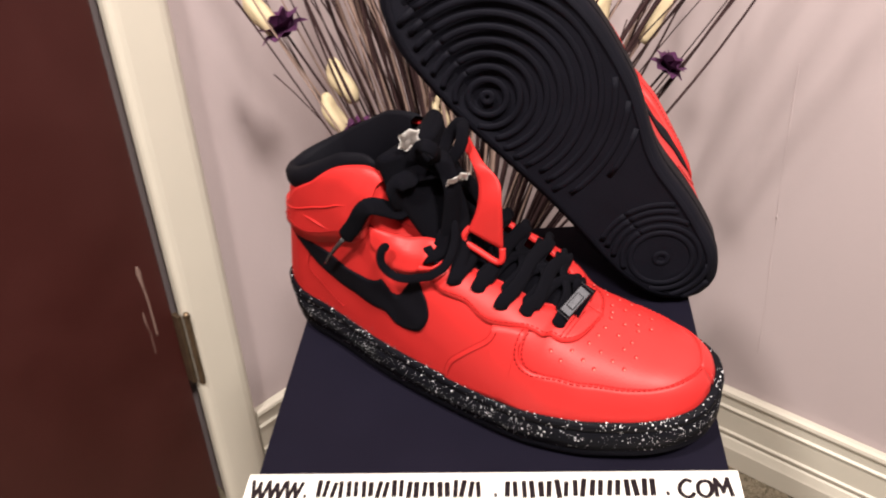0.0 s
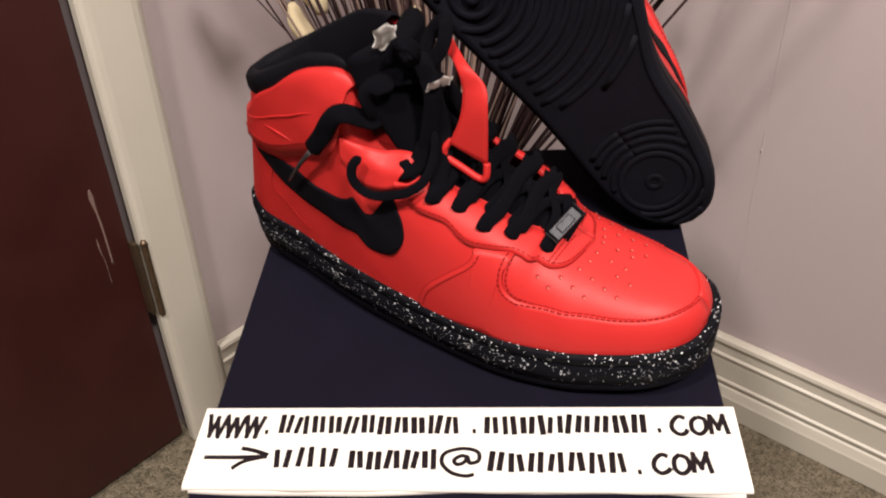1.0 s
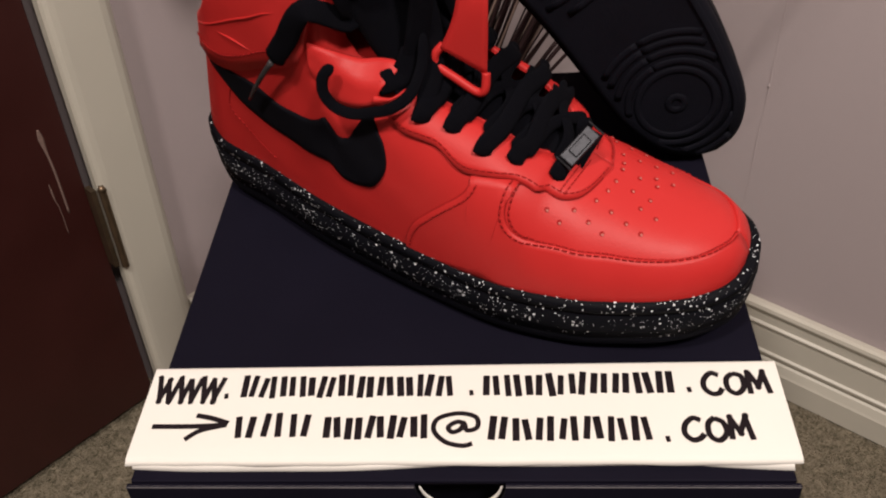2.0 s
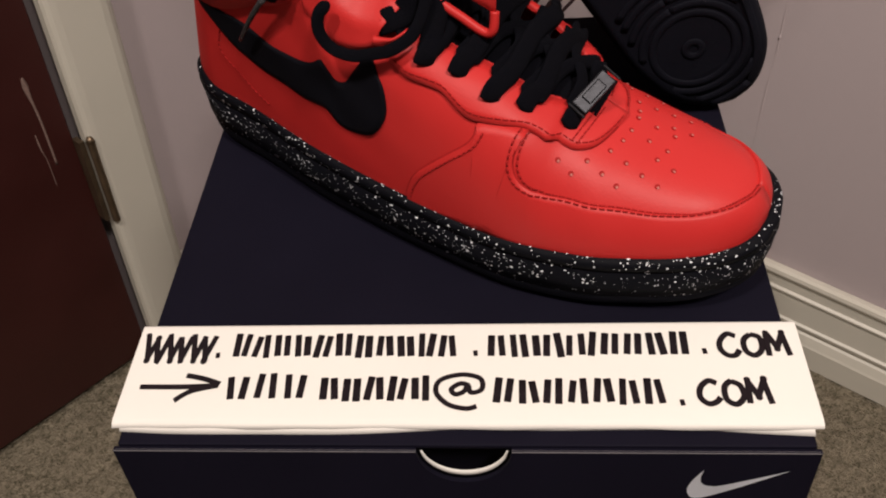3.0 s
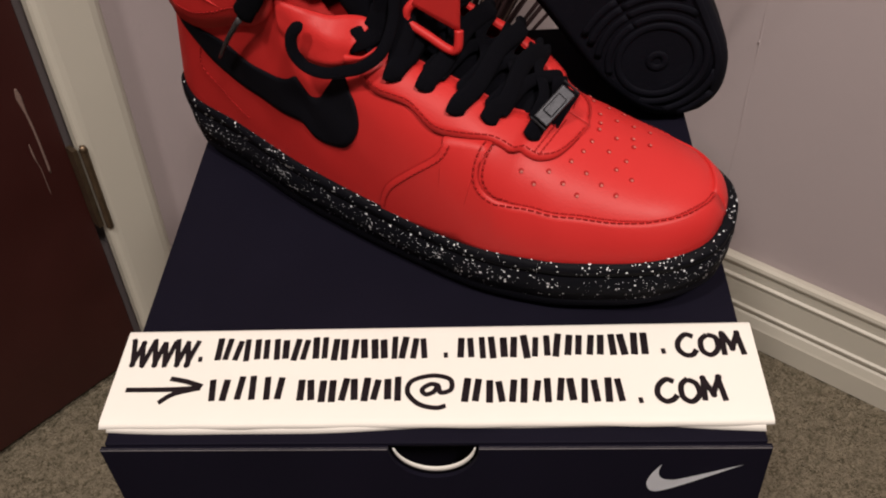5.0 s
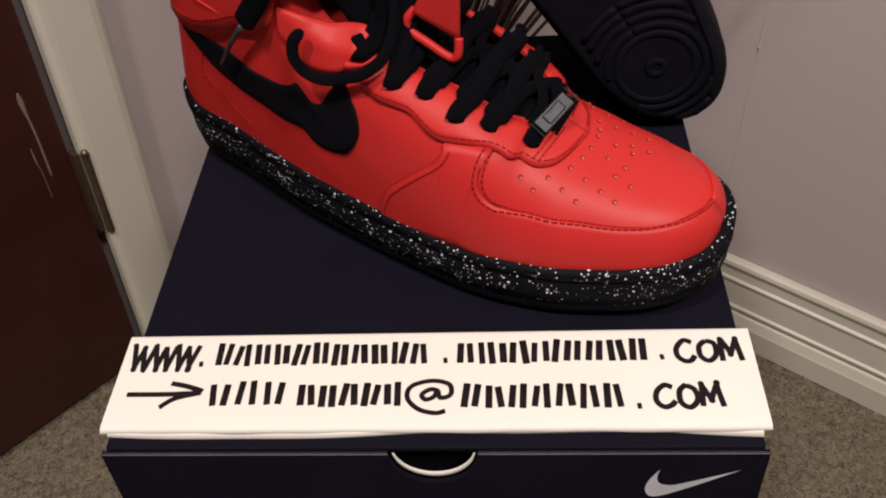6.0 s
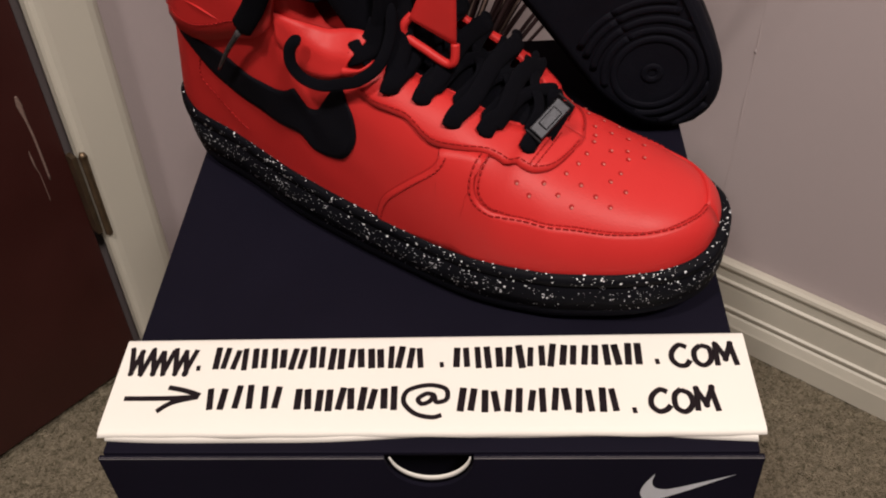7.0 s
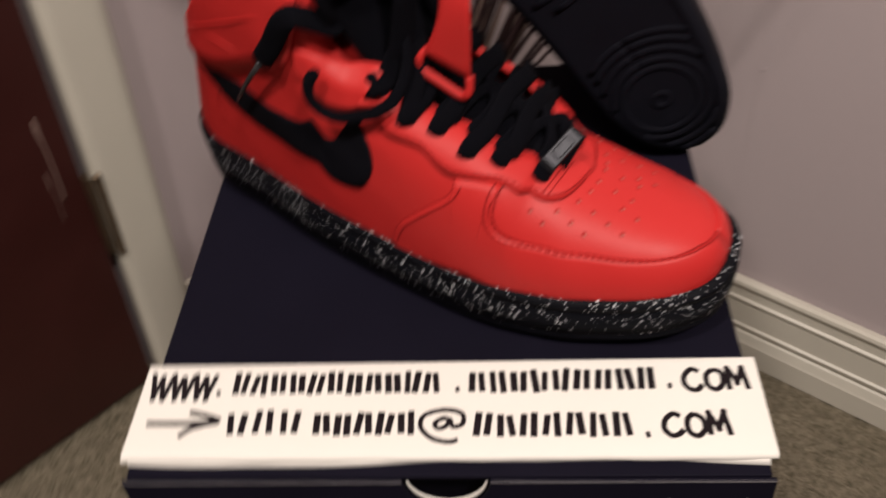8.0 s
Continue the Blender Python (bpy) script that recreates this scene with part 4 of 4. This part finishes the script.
# paint run down the right wall, with a small drip
bm = bmesh.new()
tube(bm, spline([(0.494, 0.0002, 0.62), (0.502, 0.0002, 0.483), (0.508, 0.0002, 0.42), (0.511, 0.0002, 0.37), (0.517, 0.0002, 0.30), (0.523, 0.0002, 0.21)], 40), 0.0012, 8, flat=0.5, up=Vector((0, 1, 0)), taper=lambda u: 0.7 + 0.3 * math.sin(21 * u))
run = set_piece("paint_run", bm, WALL, RW, "raised run of dried mauve wall paint", "paint run")
bm = bmesh.new()
tube(bm, [Vector((0.5072, 0.0005, 0.421)), Vector((0.5071, 0.0008, 0.424)), Vector((0.507, 0.0005, 0.427))], 0.0012, 8, taper=lambda u: 0.3 + 0.7 * math.sin(math.pi * min(1, u + 0.15)))
part("drip", bm, WALL, run)

# scratches on the door
for x, z0, z1, w in ((-0.028, 0.329, 0.434, 0.0021), (-0.036, 0.305, 0.372, 0.0007)):
    bm = bmesh.new()
    pts = spline([(x - 0.001, -0.0039, z1), (x - 0.0005, -0.0039, z1 - 0.02), (x + 0.0012, -0.0039, (z0 + z1) / 2), (x + 0.001, -0.0039, z0)], 20)
    tube(bm, pts, w, 6, flat=0.12, up=Vector((0, 1, 0)), taper=lambda u: (0.5 + 5 * u) * (u < 0.2) + (1.5 - 0.9 * min(1, (u - 0.2) * 4)) * (u >= 0.2))
    part("scratch", bm, SCRATCH, door, "pale scratch in the varnish")

# ---- dried flowers in a floor vase behind the box ----
VASE = Vector((-0.037, 0.47, 0))
vase = thing("vase", "dark slender floor vase holding dried flowers", "vase", pose(*VASE))
bm = bmesh.new()
prof = [(0.0, 0.0), (0.045, 0.0), (0.052, 0.06), (0.055, 0.18), (0.045, 0.32), (0.030, 0.42), (0.032, 0.455), (0.034, 0.46), (0.030, 0.458), (0.027, 0.42), (0.02, 0.30)]
grid(bm, [[(r * math.cos(2 * math.pi * k / 28), r * math.sin(2 * math.pi * k / 28), z) for k in range(28)] for r, z in prof[1:]], close=True)
bm.faces.new([v for v in bm.verts][:28])
part("body", bm, BLACK_LEATHER, vase)

bouquet = thing("dried_flowers", "bunch of dried brown stems with purple flowers and cream pods", "dried flowers", pose(VASE.x, VASE.y, 0.36))
fl = random.Random(5)


def stem_line(ang, depth, length, bow):
    """A stem that leaves the vase and leans by ang across and depth away."""
    pts = []
    for k in range(9):
        f = k / 8
        r = length * f
        a = ang * (0.75 + 0.25 * f) + bow * math.sin(math.pi * f)
        pts.append(Vector((0.012 * math.sin(ang * 3) + r * math.sin(a), depth * r + 0.010 * math.sin(ang * 7 + 1), r * math.cos(a))))
    return pts


for k in range(185):
    ang = radians(-25 + 57 * (k + fl.uniform(-1.5, 1.5)) / 129) if k < 130 else radians(fl.uniform(-15, -3))
    line = stem_line(ang, fl.uniform(-0.12, 0.25), fl.uniform(0.45, 0.68), fl.uniform(-0.09, 0.09))
    bm = bmesh.new()
    q = spline(line, 16)
    tube(bm, q, fl.choice((0.0010, 0.0013, 0.0018, 0.0024)), 5, taper=lambda u: 1.1 - 0.6 * u)
    if fl.random() < 0.55:
        for j in range(fl.randint(2, 4)):
            i0 = fl.randint(7, 14)
            d = (q[i0] - q[i0 - 1]).normalized()
            side = Vector((fl.uniform(-1, 1), fl.uniform(-1, 1), 0.3)).normalized()
            tip = q[i0] + d * fl.uniform(0.04, 0.09) + side * fl.uniform(0.006, 0.016)
            tube(bm, [q[i0], (q[i0] + tip) / 2 + d * 0.006, tip], 0.0006, 4)
    part("stem", bm, STEM if fl.random() < (0.8 if k < 130 else 0.35) else STEM_PALE, bouquet)


def petal_head(c, size, d):
    """A papery flower: overlapping cupped petals round an axis."""
    bm = bmesh.new()
    rot = d.to_track_quat("Z", "Y").to_matrix()
    for ring, (n, tilt, ln) in enumerate(((5, 0.35, 1.0), (7, 0.75, 1.0), (7, 1.15, 0.85))):
        for k in range(n):
            a = 2 * math.pi * (k + 0.4 * ring) / n
            rows = []
            for i in range(5):
                f = i / 4
                w = 0.42 * math.sin(math.pi * min(1, 0.12 + 0.85 * f)) * size
                r = size * ln * f
                t = tilt * (0.4 + 0.8 * f)
                rows.append([c + rot @ Vector((math.cos(a) * r * math.sin(t) - math.sin(a) * w * s, math.sin(a) * r * math.sin(t) + math.cos(a) * w * s, r * math.cos(t) * 0.9 + 0.12 * w * s * s)) for s in (-1, -0.4, 0.4, 1)])
            grid(bm, rows)
    bmesh.ops.solidify(bm, geom=bm.faces[:], thickness=0.0004)
    return part("flower_head", bm, PURPLE, bouquet, "papery dried purple flower")


def pod(c, d, length, r):
    bm = bmesh.new()
    pts = [c + d * length * (k / 10 - 0.5) + Vector((0.002 * math.sin(k * 0.8), 0, 0)) for k in range(11)]
    tube(bm, pts, r, 9, taper=lambda u: 0.25 + 0.85 * math.sin(math.pi * min(1, 0.08 + 0.9 * u)) ** 0.7)
    return part("pod", bm, CREAM, bouquet, "cream seed pod")


ORIGIN = Vector((VASE.x, VASE.y, 0.36))
for p, size in (((-0.203, 0.46, 0.712), 0.030), ((-0.138, 0.45, 0.615), 0.023), ((0.148, 0.46, 0.678), 0.022), ((-0.118, 0.50, 0.80), 0.02), ((0.10, 0.50, 0.79), 0.02)):
    c = Vector(p) - ORIGIN
    petal_head(c, size, c.normalized())
    bm = bmesh.new()
    tube(bm, spline([(0.006 * (1 if c.x > 0 else -1), 0, 0.02), c * 0.5 + Vector((0, 0, 0.02)), c], 10), 0.0013, 5)
    part("stem", bm, STEM, bouquet)
for p, ln, r in (((-0.227, 0.46, 0.735), 0.050, 0.0095), ((-0.156, 0.46, 0.668), 0.048, 0.0095), ((-0.166, 0.46, 0.632), 0.050, 0.0085), ((0.135, 0.46, 0.727), 0.046, 0.0075), ((0.086, 0.46, 0.738), 0.05, 0.009),
                 ((0.03, 0.45, 0.62), 0.04, 0.007), ((-0.06, 0.45, 0.64), 0.04, 0.007)):
    c = Vector(p) - ORIGIN
    pod(c, (c + Vector((fl.uniform(-0.02, 0.02), 0, 0))).normalized(), ln, r)
    bm = bmesh.new()
    tube(bm, spline([(0.004 * (1 if c.x > 0 else -1), 0.004, 0.02), c * 0.5 + Vector((0, 0.004, 0.015)), c], 10), 0.0012, 5)
    part("stem", bm, STEM_PALE, bouquet)
